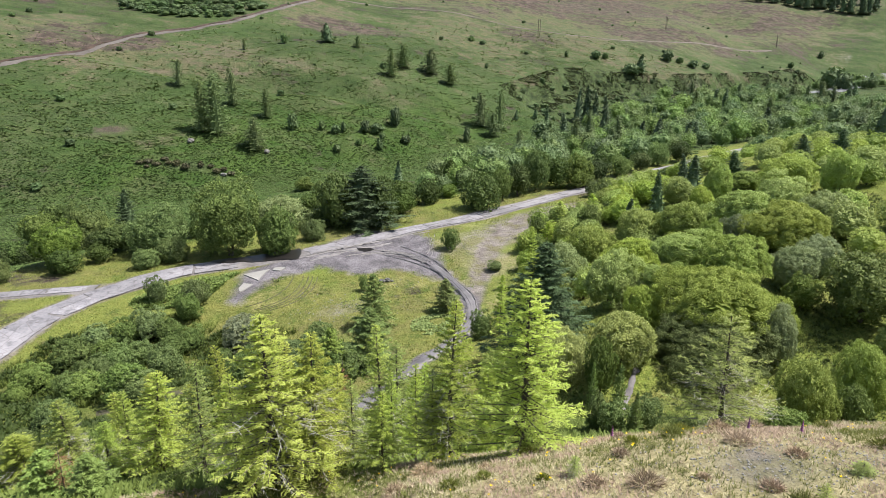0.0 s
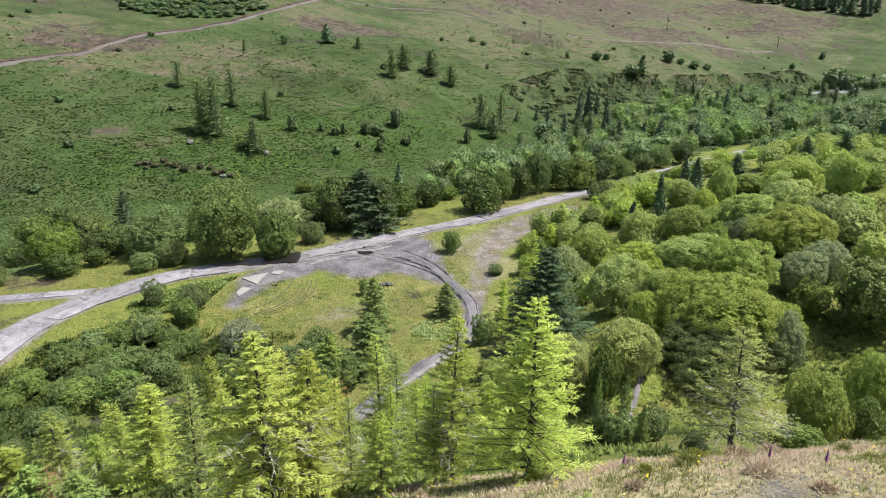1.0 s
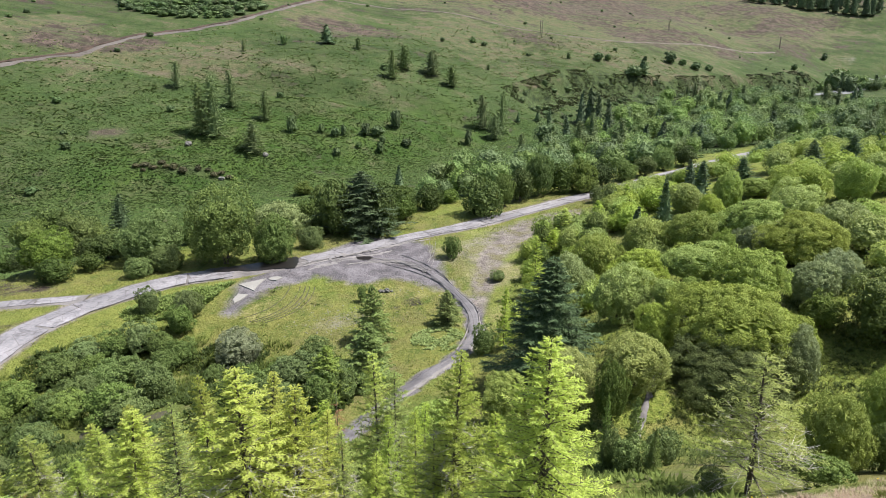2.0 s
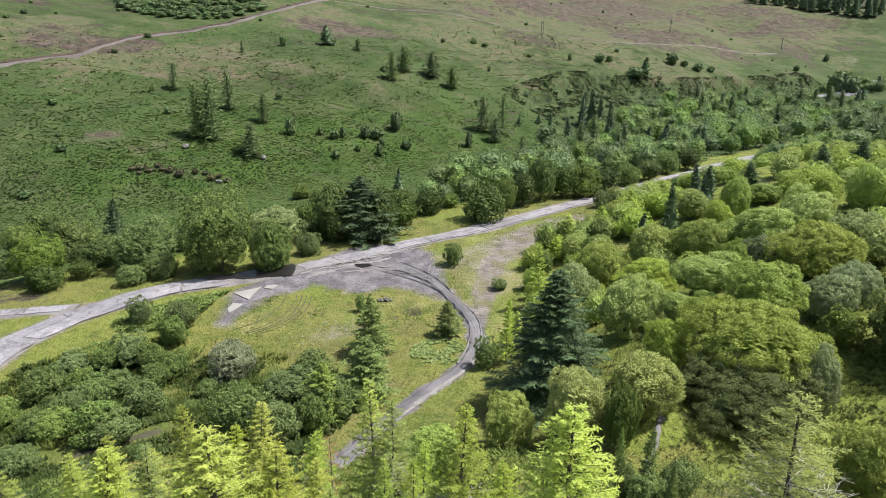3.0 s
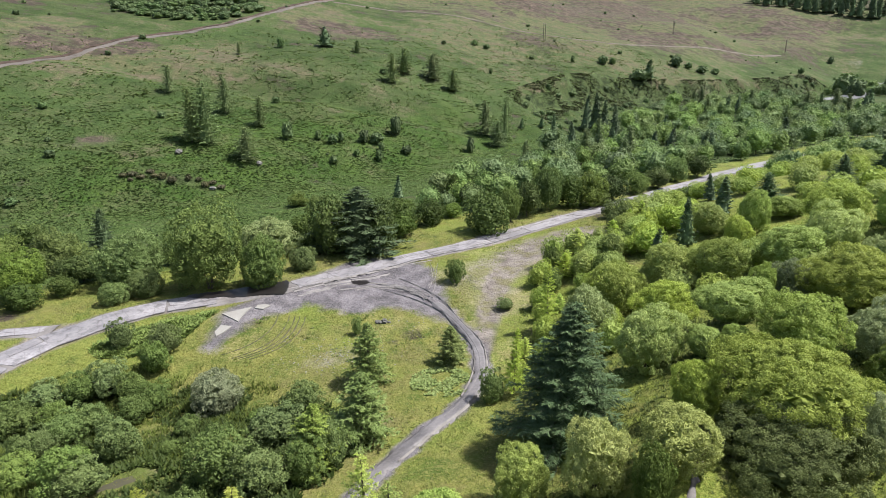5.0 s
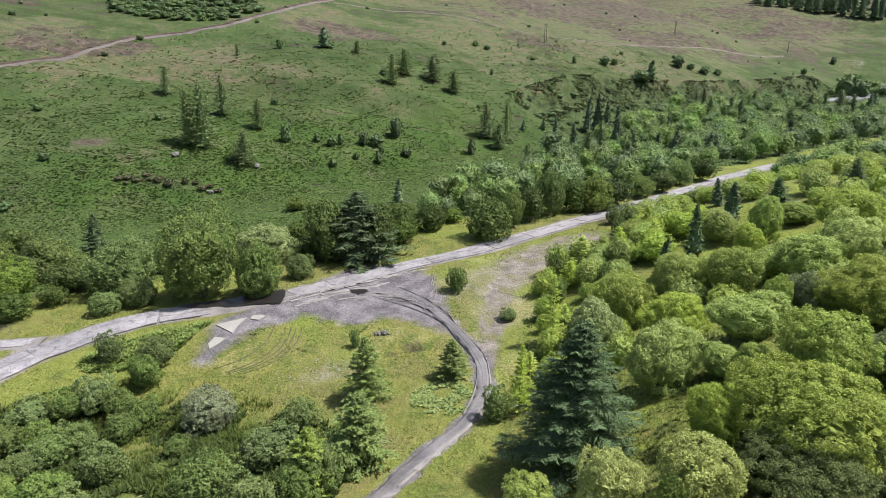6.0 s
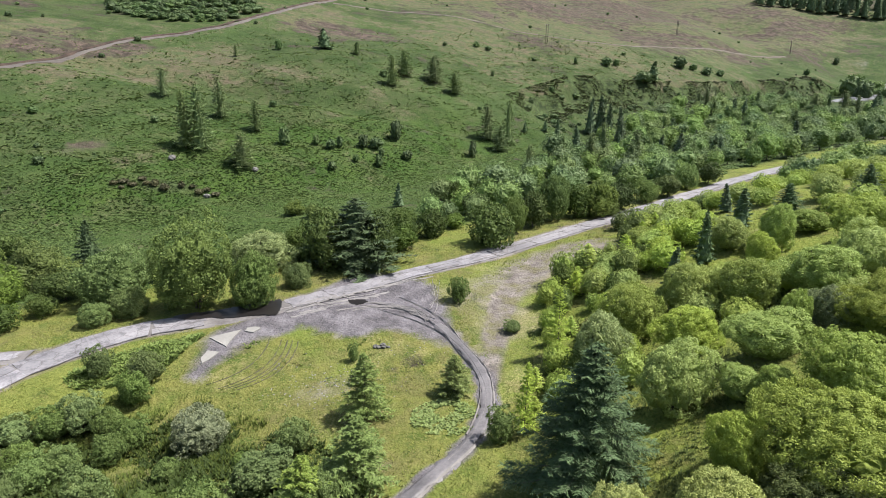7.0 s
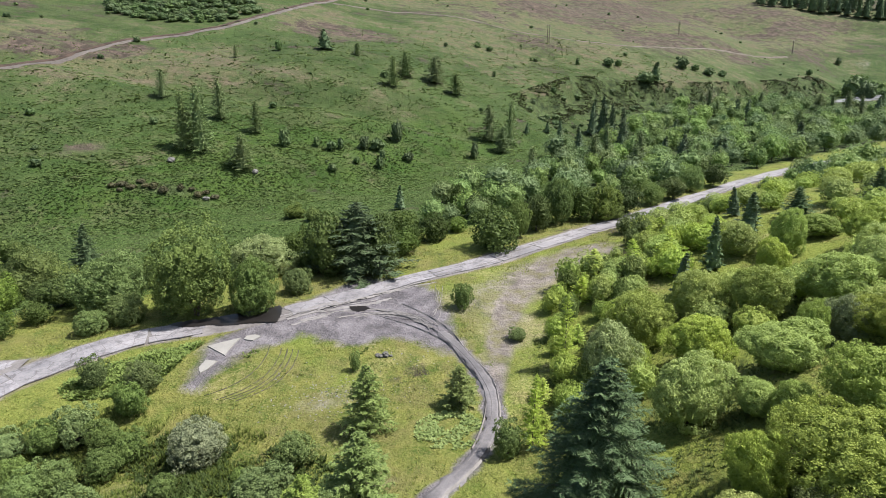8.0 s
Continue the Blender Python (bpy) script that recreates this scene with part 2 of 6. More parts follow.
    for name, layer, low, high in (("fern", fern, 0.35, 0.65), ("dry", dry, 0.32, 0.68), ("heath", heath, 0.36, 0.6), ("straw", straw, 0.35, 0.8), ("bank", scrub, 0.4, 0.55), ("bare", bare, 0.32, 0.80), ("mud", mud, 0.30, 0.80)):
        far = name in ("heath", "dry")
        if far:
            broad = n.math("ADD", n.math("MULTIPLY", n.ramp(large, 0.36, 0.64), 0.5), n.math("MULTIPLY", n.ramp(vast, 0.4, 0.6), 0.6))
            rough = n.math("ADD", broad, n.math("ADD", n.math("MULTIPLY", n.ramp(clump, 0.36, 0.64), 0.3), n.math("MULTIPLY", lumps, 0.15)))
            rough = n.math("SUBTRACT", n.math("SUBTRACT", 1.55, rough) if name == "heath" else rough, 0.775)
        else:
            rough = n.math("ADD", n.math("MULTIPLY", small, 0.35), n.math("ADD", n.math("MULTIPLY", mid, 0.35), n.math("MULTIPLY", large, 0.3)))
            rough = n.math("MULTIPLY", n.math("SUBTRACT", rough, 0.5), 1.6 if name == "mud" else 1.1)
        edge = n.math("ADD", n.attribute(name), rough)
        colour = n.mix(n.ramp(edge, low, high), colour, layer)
    n.bump(n.math("ADD", n.math("MULTIPLY", frond, 1.0), n.math("ADD", n.math("MULTIPLY", small, 0.5), n.math("MULTIPLY", tiny, 0.15))), 0.9, 0.6)
    return n.done(colour, 0.95, 0.1)


M_GROUND = ground_material()


# ---- mesh helpers ----
class Soup:
    """Collects vertices and faces of one mesh."""

    def __init__(self):
        self.verts, self.faces, self.count = [], {3: [], 4: []}, 0

    def put(self, verts, faces):
        verts, faces = np.asarray(verts, float).reshape(-1, 3), np.asarray(faces, int)
        self.verts.append(verts)
        self.faces[faces.shape[1]].append(faces + self.count)
        self.count += len(verts)
        return self

    def mesh(self, name, material, smooth=False):
        verts = np.concatenate(self.verts)
        quads = np.concatenate(self.faces[4]) if self.faces[4] else np.zeros((0, 4), int)
        tris = np.concatenate(self.faces[3]) if self.faces[3] else np.zeros((0, 3), int)
        me = bpy.data.meshes.new(name)
        me.vertices.add(len(verts))
        me.vertices.foreach_set("co", verts.astype(np.float32).ravel())
        me.loops.add(4 * len(quads) + 3 * len(tris))
        me.loops.foreach_set("vertex_index", np.r_[quads.ravel(), tris.ravel()].astype(np.int32))
        me.polygons.add(len(quads) + len(tris))
        starts = np.r_[4 * np.arange(len(quads)), 4 * len(quads) + 3 * np.arange(len(tris))]
        me.polygons.foreach_set("loop_start", starts.astype(np.int32))
        me.polygons.foreach_set("use_smooth", np.full(len(starts), smooth))
        me.update(calc_edges=True)
        me.materials.append(material)
        return me


def unit(v):
    return v / np.maximum(np.linalg.norm(v, axis=-1, keepdims=True), 1e-9)


def slips(soup, centre, axis, flat, length, width):
    """Many small pointed leaves of three corners each."""
    axis = unit(axis)
    side = unit(np.cross(axis, flat)) * np.reshape(width, (-1, 1)) / 2
    axis = axis * np.reshape(length, (-1, 1)) / 2
    verts = np.stack([centre - axis + side, centre + axis, centre - axis - side], 1)
    return soup.put(verts, np.arange(3 * len(centre)).reshape(-1, 3))


def tube(soup, points, radii, sides=6):
    points, radii = np.asarray(points, float), np.asarray(radii, float)
    along = unit(np.gradient(points, axis=0))
    a = unit(np.cross(along, [0.31, 0.17, 0.93] if abs(along[0][2]) < 0.9 else [1.0, 0.1, 0.0]))
    b = np.cross(along, a)
    turn = np.linspace(0, 2 * np.pi, sides, endpoint=False)
    ring = points[:, None] + radii[:, None, None] * (np.cos(turn)[None, :, None] * a[:, None] + np.sin(turn)[None, :, None] * b[:, None])
    k, j = np.meshgrid(np.arange(len(points) - 1), np.arange(sides), indexing="ij")
    nxt = (j + 1) % sides
    faces = np.stack([k * sides + j, k * sides + nxt, (k + 1) * sides + nxt, (k + 1) * sides + j], -1).reshape(-1, 4)
    return soup.put(ring.reshape(-1, 3), faces)


def ball(soup, centre, radius, rng, rings=6, sides=9, rough=0.15):
    """A lumpy closed ball."""
    centre, radius = np.asarray(centre, float), np.broadcast_to(np.asarray(radius, float), (3,))
    up = np.linspace(0.08, np.pi - 0.08, rings)
    turn = np.linspace(0, 2 * np.pi, sides, endpoint=False)
    way = np.stack([np.sin(up)[:, None] * np.cos(turn), np.sin(up)[:, None] * np.sin(turn), np.cos(up)[:, None] + 0 * turn], -1)
    verts = centre + way * radius * (1 + rough * rng.uniform(-1, 1, way.shape[:2] + (1,)))
    k, j = np.meshgrid(np.arange(rings - 1), np.arange(sides), indexing="ij")
    nxt = (j + 1) % sides
    soup.put(verts.reshape(-1, 3), np.stack([k * sides + j, (k + 1) * sides + j, (k + 1) * sides + nxt, k * sides + nxt], -1).reshape(-1, 4))
    last = (rings - 1) * sides
    for first, flip in ((0, False), (last, True)):
        top = np.concatenate([verts.reshape(-1, 3)[first:first + sides], [centre + radius * [0, 0, -1 if flip else 1]]])
        j = np.arange(sides)
        fan = np.stack([j, (j + 1) % sides, np.full(sides, sides)], -1)
        soup.put(top, fan[:, ::-1] if flip else fan)
    return soup


def part(name, mesh, parent, label=""):
    ob = new(name, mesh)
    ob.parent = parent
    return tagged(ob, label)


def thing(name, label, category, group="", kind=""):
    return tagged(new(name), label, category, group, kind)


# ---- shape of the land ----
def ease(a, b, x):
    k = np.clip((x - a) / (b - a), 0, 1)
    return k * k * (3 - 2 * k)


def blend_max(a, b, r):
    k = np.clip(0.5 + 0.5 * (a - b) / r, 0, 1)
    return b + (a - b) * k + r * k * (1 - k)


def wave(x, y, size, seed):
    """Soft rolling noise of about -1 to 1."""
    a, b = x / size, y / size
    return (np.sin(1.3 * a + 2.1 * b + seed) + np.sin(2.3 * a - 1.1 * b + 2.7 * seed + 1.7 * np.sin(0.7 * b + seed))
            + np.sin(-1.9 * a + 2.9 * b + 1.3 * seed + 1.3 * np.sin(0.9 * a))) / 3


def height(x, y):
    """Height of the ground: near spur, valley floor with its road, far hillside."""
    x, y = np.asarray(x, float), np.asarray(y, float)
    u, v = 0.848 * x + 0.534 * y, -0.534 * x + 0.848 * y
    floor = -2.2 + 0.045 * np.clip(u, -300, 650) + 0.012 * np.clip(u - 650, 0, None)
    floor = floor - 2.6 * ease(112, 88, v) * ease(95, 60, u)
    floor = floor - 3.5 * np.exp(-((x + 42) ** 2 + (y - 78) ** 2) / 20**2)
    floor = floor + 0.17 * np.clip(x - 16, 0, 60) * ease(30, 65, y) * ease(150, 110, v + 0.25 * (y - 60))
    floor = floor + 4.0 * ease(75, 45, v) * ease(12, 32, x) * ease(38, 60, y)
    floor = floor + 4.4 * ease(5, 17, x) * (1 - 0.75 * ease(36, 47, x)) * (1 - 0.8 * ease(21, 30, x) * ease(70, 60, y)) * ease(98, 74, y) * ease(40, 56, y)
    floor = floor + 3.4 * np.exp(-((x - 16) ** 2 + (y - 56) ** 2) / 9**2)
    floor = floor - 3.5 * ease(145, 165, v) * ease(235, 205, v)
    foot = 212 + 12 * ease(140, 60, u) + 0.15 * np.clip(u - 50, 0, 900) + 7 * wave(u, v, 60, 1)
    s = np.clip(v - foot, 0, None)
    hill = 0.40 * s - 0.10 * np.clip(s - 110, 0, None) + 40 * ease(700, 1600, u) + 5 * wave(u, v, 70, 3) * ease(0, 120, s)
    hill = hill * (1 - 0.35 * ease(500, 1400, s)) + 0.22 * np.clip(u - 700, 0, 1800)
    edge = np.interp(u, [220, 290, 330, 390, 500, 560], [52, 66, 56, 46, 38, 30]) + 3 * wave(u, v, 9, 6)
    run, off = 0.863 * (u - 21) - 0.509 * (v - 324), 0.509 * (u - 21) + 0.863 * (v - 324) + 3 * wave(u, v, 25, 14)
    hill = hill + ease(-30, 20, run) * ease(190, 150, run) * (2.0 * np.exp(-(((off + 3) / 9) ** 2)) - 4.5 * np.exp(-(((off - 17) / 12) ** 2)))
    bank = -8.5 * ease(0, 16, s) * ease(edge, edge - 12, s) * ease(215, 245, u) * ease(610, 570, u)
    valley = floor + np.where(s > 0, hill * ease(0, 14, s), 0.22 * np.clip(u - 700, 0, 1800)) + bank
    w = y - 0.16 * np.clip(x, -60, 20) + 0.10 * np.clip(x - 20, 0, 200)
    near = np.interp(w, [-400, -60, -10, 8, 16, 20.4, 25, 29.4, 48, 64, 80, 110], [130, 46, 30.5, 27, 23.4, 20.8, 17.6, 13.6, 3.6, -1, -4, -12])
    near = near + 0.5 * wave(x, y, 6, 5) - 5.0 * ease(-0.5, -6, x) * ease(0, 8, w) * ease(25.5, 21, w)
    return blend_max(near, valley, 3.0) + 0.25 * wave(x, y, 9, 2) + 0.6 * wave(x, y, 40, 4) * ease(20, 60, abs(v - 120))


# ---- places: x, y, height, width of plants; x, y of lines ----
HILL_PINES = [
    (-21.7, 351, 12.7, 9.6), (-6.6, 353.2, 13.8, 11), (4.5, 345.8, 11, 9), (-26.4, 333.3, 14.2, 6.9), (-115.9, 278.5, 11.3, 4.8),
    (-92.9, 240.2, 19.8, 7.1), (-88, 240.9, 22.8, 9.7), (-90.1, 270.4, 15.3, 6.5), (-74.3, 263.9, 12.1, 6), (-72.1, 235.5, 12.4, 8.3),
    (19, 304.4, 16, 8.5), (28.3, 303.4, 19.6, 6.4), (24.1, 293.8, 11.7, 7.8), (-48.2, 364.8, 6.5, 4.4), (-103.5, 336, 6, 2.9),
]

HILL_SPRUCES = [
    (-65.1, 364.6, 10.4, 8.1), (37.8, 318.8, 5, 2.5), (48.6, 325.3, 5.7, 3.1), (53.9, 320.1, 11, 3.9), (59.5, 302.9, 10.4, 4.8),
    (77.7, 355, 19.1, 6.3), (76.5, 330.1, 20.8, 6.4), (80.7, 328.7, 17, 5.8), (141.8, 455.6, 13.3, 8.7), (84.1, 320.6, 16.3, 5.6),
    (107, 315.3, 13.2, 6.7), (-15.1, 207.8, 7.7, 3.3),
]

HILL_BUSHES = [
    (-86.3, 351.4, 5.7, 4.2), (-62.1, 256.9, 7.1, 4.9), (-50.8, 261.9, 4.1, 3.2), (-44.9, 260.6, 4.1, 4.6), (-41.8, 262.5, 4.8, 2.8),
    (-33, 265.8, 5.4, 5.1), (-28.3, 267.1, 4.9, 6.1), (-21, 276.2, 8.9, 5.3), (-25.6, 262.9, 3.4, 3.2), (-34.8, 255.5, 2.6, 3.1),
    (-26, 256.7, 4.8, 3.6), (-15.7, 265.9, 3.7, 4.7), (-42.5, 247.8, 3.4, 3.5), (11.2, 281.4, 7.3, 4), (133.9, 449, 7.8, 14),
    (178.6, 504.9, 9.2, 9.6), (190.1, 510.7, 5.1, 7.1),
]

FAR_BUSHES = [
    (200.9, 510, 6.1, 9.7), (215, 518, 5.2, 7.2), (111.1, 460.9, 6.3, 8), (118.9, 466.4, 5.1, 5.6), (323.2, 523.8, 18.4, 21.1),
    (316.8, 498.3, 13.8, 15.7), (321.3, 586.6, 5.9, 6.1), (87.3, 449.5, 4.9, 3.1), (58.6, 443.9, 2.4, 3.8), (27.7, 395.2, 3.6, 2.7),
    (-0.6, 431.6, 3.1, 3.7), (28.2, 449.2, 3.2, 5.4), (-108, 166.6, 7, 8.9), (403.8, 680.9, 7.5, 7.1), (20.5, 450.2, 4.1, 4.6),
    (-31.5, 343.2, 3.1, 4.7),
]

ROADSIDE = [
    (-78.3, 119.3, 10, 11.1), (-88.1, 144.9, 10.2, 12.3), (-100, 146.3, 8.9, 9.1), (-79.4, 141.7, 7.3, 7.6), (-60.8, 125.6, 10.8, 15),
    (-54.5, 118.8, 5.3, 7.5), (-58.7, 115.1, 4.1, 6.5), (-44.1, 121.1, 17.6, 14.4), (-34.3, 122.3, 10.1, 9.9), (-38.7, 143.3, 8.5, 13.3),
    (-28.5, 130.3, 5.1, 6.2), (-24.8, 141, 13.3, 11.8), (-14.6, 142.7, 11.8, 9.3), (-9.3, 160, 5.6, 6.2), (-3.3, 161.8, 7.2, 7.7),
    (2.3, 203.7, 8.9, 6.1), (9.9, 153, 9.9, 12.1),
]

ROADSIDE_SPRUCE = [
    (-19, 142, 15.8, 17.5), (-83.2, 156.6, 13, 6.7),
]

VALLEY_EDGE = [
    (7.8, 186.1, 7.2, 7.5), (16.2, 161.9, 9, 6.3), (20.8, 167, 9.3, 7.9), (26.5, 172.2, 10.8, 9.4), (33, 175.4, 10.7, 9.8),
    (38.9, 176, 10.1, 9.9), (46.1, 180, 8.6, 9.8), (55.4, 188.9, 7, 8.9), (42.2, 175.5, 3.6, 4.9), (63.3, 194, 7.2, 8.5),
    (1.8, 168.8, 4.7, 5.3), (72.2, 204.5, 7.2, 9), (81.5, 210.3, 6.8, 9.2), (-46.3, 203, 5.1, 6.5), (-39.9, 198.1, 4.8, 5.3),
]

FIELD_FIRS = [
    (-10.7, 89.5, 8.8, 4.7), (0.6, 94.1, 5.7, 3.8), (-9.8, 75.1, 8.3, 5.4), (-13.9, 68.7, 7.5, 4.5),
]

FIELD_BUSHES = [
    (1.7, 122.3, 4.7, 4.1), (10.2, 112.3, 2.1, 3.6), (-14.2, 103.5, 3.1, 1.8), (-49.6, 99.7, 4.5, 4.6), (-18.2, 84, 4.1, 5.1),
    (-49.4, 88.3, 4.6, 5.2), (-46.7, 89.8, 5.5, 5.9), (-42.3, 94.6, 4.8, 5.4), (-42.5, 98.3, 4.7, 5.2), (-42.8, 89, 4.6, 4.9),
    (-39.5, 87.9, 4.1, 4.7), (5.7, 83.3, 4.5, 4.3),
]

STREAM_BUSHES = [
    (-53.2, 79.7, 5.1, 6.8), (-49.4, 81.6, 4.6, 5.5), (-46, 74.2, 3.8, 4.2), (-36.6, 73.2, 5.4, 6.7), (-40.5, 84.1, 4.1, 4.9),
    (-38.5, 66.4, 4.9, 7.2), (-44.4, 81.1, 4.6, 5.8), (-45.7, 66.9, 3.7, 3.9), (-22.9, 66.7, 6.2, 8.8), (-20.2, 76.1, 4.7, 8.7),
    (-17.9, 63.9, 5.5, 7.2), (-23, 59.2, 3.4, 4.6), (-12.6, 69.5, 5.3, 5.5), (-14.5, 66, 5.2, 5.2), (-46.8, 72.4, 3.7, 3.8),
]

GREY_BUSH = [
    (-30.5, 86.5, 7.7, 8.1),
]

DARK_SPRUCE = [
    (12.4, 70.3, 14.2, 13.2),
]

RIGHT_NEAR = [
    (22.7, 77.8, 7.9, 7.4), (30.3, 94.0, 6.5, 8.3), (34.2, 82.6, 5.1, 8.9), (26.2, 103.6, 8.5, 8.2), (35.0, 106.7, 7.5, 8.1),
    (40.6, 101.5, 7.8, 8.7), (29.9, 72.2, 4.0, 4.1), (27.9, 74.7, 3.5, 4.4), (22.8, 64.9, 6.3, 4.6), (39.3, 86.1, 5.6, 3.5),
    (50.0, 115.3, 6.2, 5.4), (49.6, 98.9, 7.3, 10.6), (57.7, 102.6, 7.1, 8.7), (66.3, 115.9, 7.6, 9.7), (69.2, 105.0, 7.5, 6.7),
    (56.1, 122.6, 8.2, 6.4), (64.9, 128.7, 4.0, 7.9), (49.5, 126.0, 5.9, 7.4), (34.9, 69.8, 7.0, 8.0),
]

RIGHT_BIG = [
    (30.4, 63.0, 8.5, 14.9), (47.8, 82.6, 7.0, 12.0),
]

RIGHT_BIG_DARK = [
    (27.1, 57.5, 6.1, 12.0),
]

RIGHT_COOL = [
    (19.5, 94.1, 9.7, 7.9), (42.8, 86.6, 5.9, 4.5), (41.9, 69.7, 5.2, 5.8), (47.4, 73.7, 5.2, 5.1), (34.6, 57.9, 6.3, 4.2),
    (56.2, 87.5, 6.2, 7.1),
]

RIGHT_OLIVE = [
    (18.5, 57.1, 5.9, 6.6), (12.1, 58.1, 7.1, 5.2),
]

RIGHT_ALDER = [
    (15.4, 53.5, 6.3, 3.1), (41.0, 65.4, 3.9, 4.3),
]

RIGHT_LARCH = [
    (8.5, 84.0, 9.1, 3.4), (15.5, 102.1, 11.3, 4.5),
]

RIGHT_FRONT = [
    (6.2, 60.1, 6, 5.8), (-1.1, 52.8, 5.2, 6.3),
]

RIGHT_DARK = [
    (66.2, 138.3, 8, 7.1), (59, 148.8, 6.1, 3.8), (43.8, 122.1, 9.4, 4.2), (35.7, 114.2, 7.3, 4), (56.9, 137.5, 7.5, 5.4),
    (20.6, 111.7, 9.3, 4.9), (82.5, 140, 9.4, 7.2), (93.7, 144.3, 9.7, 7.4),
]

RIGHT_EDGE = [
    (46.4, 62.9, 9.0, 9.7), (46.9, 56.3, 5.3, 5.9),
]

LARCHES_A = [
    (3.2, 21.2, 7.6, 3.4), (0.3, 24.8, 8, 2.7), (16.8, 32.6, 8.7, 5.4), (-6, 24.9, 7.2, 3), (-7.6, 23.8, 8.1, 4.3),
    (-3.6, 43.2, 9.5, 3.5), (2.7, 30, 6.6, 2.4),
]

LARCHES_B = [
    (-19.3, 36.3, 8.3, 4.8), (-14.8, 32.8, 7.8, 3.3), (-30.7, 38.7, 5, 5.3), (-27.5, 39.3, 6.8, 4.1), (-23.5, 37.1, 4.8, 3.1),
    (-11.6, 29.9, 7.5, 3.1), (-5.9, 30, 7, 2.8), (-20, 29.6, 2.8, 2.8), (-7.5, 26.4, 6.5, 3), (-1.3, 34.6, 7.3, 2.5),
    (-23.2, 39.5, 6.8, 3.3), (-25.1, 33.1, 4, 3.5),
]

SAPLINGS = [
    (11.8, 14.7, 0.5, 1.1), (3.9, 15.6, 0.8, 0.8), (9.5, 12.8, 0.7, 0.6),
]

DEAD_LARCHES = [
    (-24.1, 33.1, 3.9, 2.1), (-7.3, 40.3, 8.3, 1.7),
]

PINES_SMALL = [
    (13.8, 42.7, 6, 2), (11.5, 41.8, 6.1, 1.3), (14.1, 39.4, 3.6, 1.2),
]

MOUND_BUSHES = [
    (16.3, 43.8, 3.1, 3.4), (27.4, 41, 6.5, 5), (30.5, 40.4, 4.1, 2.9), (20.4, 32, 2.3, 3.3), (12.6, 40.2, 3.1, 2.9),
    (11.8, 41.2, 3.7, 2.1), (15.2, 33.5, 1.4, 1.8), (38.8, 50.6, 8.3, 5.6), (2.1, 35.9, 4.9, 2.6), (-0.1, 39.4, 4.5, 2.4),
]

LARCHES_LOW = [(-5.1, 44.8, 16.4, 5.2), (-17.2, 42.9, 15.4, 4.2), (-12.3, 41.4, 16.3, 4.8), (-8.9, 42.9, 13.5, 4.2), (-23.3, 43.7, 12.7, 4), (-19.1, 41.1, 13.3, 4.2), (-14.6, 43.5, 13.6, 4), (-27, 45, 10, 3.6), (-10.6, 39.5, 13, 3.8)]

LARCHES_BACK = [
    (-3.1, 32.8, 6.6, 2.4), (-1.5, 30.2, 6.7, 2.4), (-0.5, 25.5, 5.0, 2.4), (-4.6, 27.3, 5.4, 2.4), (-2.8, 24.4, 4.0, 2.4),
]

ROAD = [
    (-64.6, 58.8), (-68, 73.3), (-67, 84.9), (-65, 92.9), (-63, 100.8), (-53, 111.6),
    (-45.8, 114.8), (-37.8, 118), (-28.9, 120.5), (-20.3, 126.7), (-10.7, 134.2), (0.1, 140.1),
    (12.4, 149.4), (26.6, 160.6), (43.2, 173.4), (63.3, 189.8), (83.1, 206.9), (100.1, 220.7),
    (123.1, 235.9), (147.5, 250),
]

ROAD_FORK = [
    (-63.4, 105.3), (-70.3, 104.7), (-75.4, 103.1), (-78.9, 102.3), (-85.9, 100.9), (-101, 98.6),
]

TRACK = [
    (-10.5, 121.5), (-4.5, 117.3), (-0.4, 112.7), (2.9, 105.9), (4.8, 98.9), (4.9, 91.7),
    (3.6, 86.4), (0.7, 80.4), (-2.7, 76), (-5.7, 71.8), (-8.5, 64.2), (-11.1, 55.4),
]

GRAVEL_WAY = [
    (5.2, 97.8), (6.9, 107.9), (8.1, 116.2), (11.2, 126.3), (16.7, 135.1), (24.8, 140.6),
    (31.8, 144.6),
]

APRON = [
    (-33.1, 112.8), (-29.5, 116.1), (-25.4, 126.4), (-17.9, 136.9), (-8.1, 134.7), (-3.2, 127.7),
    (-1.5, 121.5), (0.1, 117), (1.1, 110.9), (-1.8, 108.7), (-4.8, 110.7), (-9.8, 112.3),
    (-14.4, 109.8), (-18.4, 110.5), (-24.2, 113), (-27.8, 109.4), (-31.3, 108.2),
]

MUD_STRIP = [
    (-37, 99.5), (-37.2, 104.4), (-37.9, 109.7), (-35.8, 113.3), (-30.2, 119.1), (-24.9, 116.3),
    (-28.3, 111.3), (-30.5, 108.8), (-32.3, 105.2), (-33.8, 101.6), (-35.2, 99.3),
]

HOLE = [
    (-17.9, 122.4), (-15, 122.8), (-14.1, 121.6), (-15.7, 120.4), (-17.3, 120.9),
]

POOL = [
    (-47.2, 116.9), (-44.3, 118.8), (-40, 120.1), (-36.2, 121.6), (-33.3, 122.7), (-30.2, 124.1),
    (-29.1, 120.4), (-28.7, 116.5), (-31.8, 117.2), (-35.4, 116.9), (-39.6, 117.3), (-43.4, 116.2),
]

RIVER = [
    (276, 481.5), (296.7, 481.1), (343.6, 534.2), (427.5, 638), (455.2, 639.5),
]

PATCHA = [
    (-37.6, 109.2), (-33.2, 111.5), (-33.9, 106.2),
]

PATCHB = [
    (-36.6, 103.3), (-36.3, 105.1), (-34.5, 104.8), (-35.2, 103.2), (-36, 102.1),
]

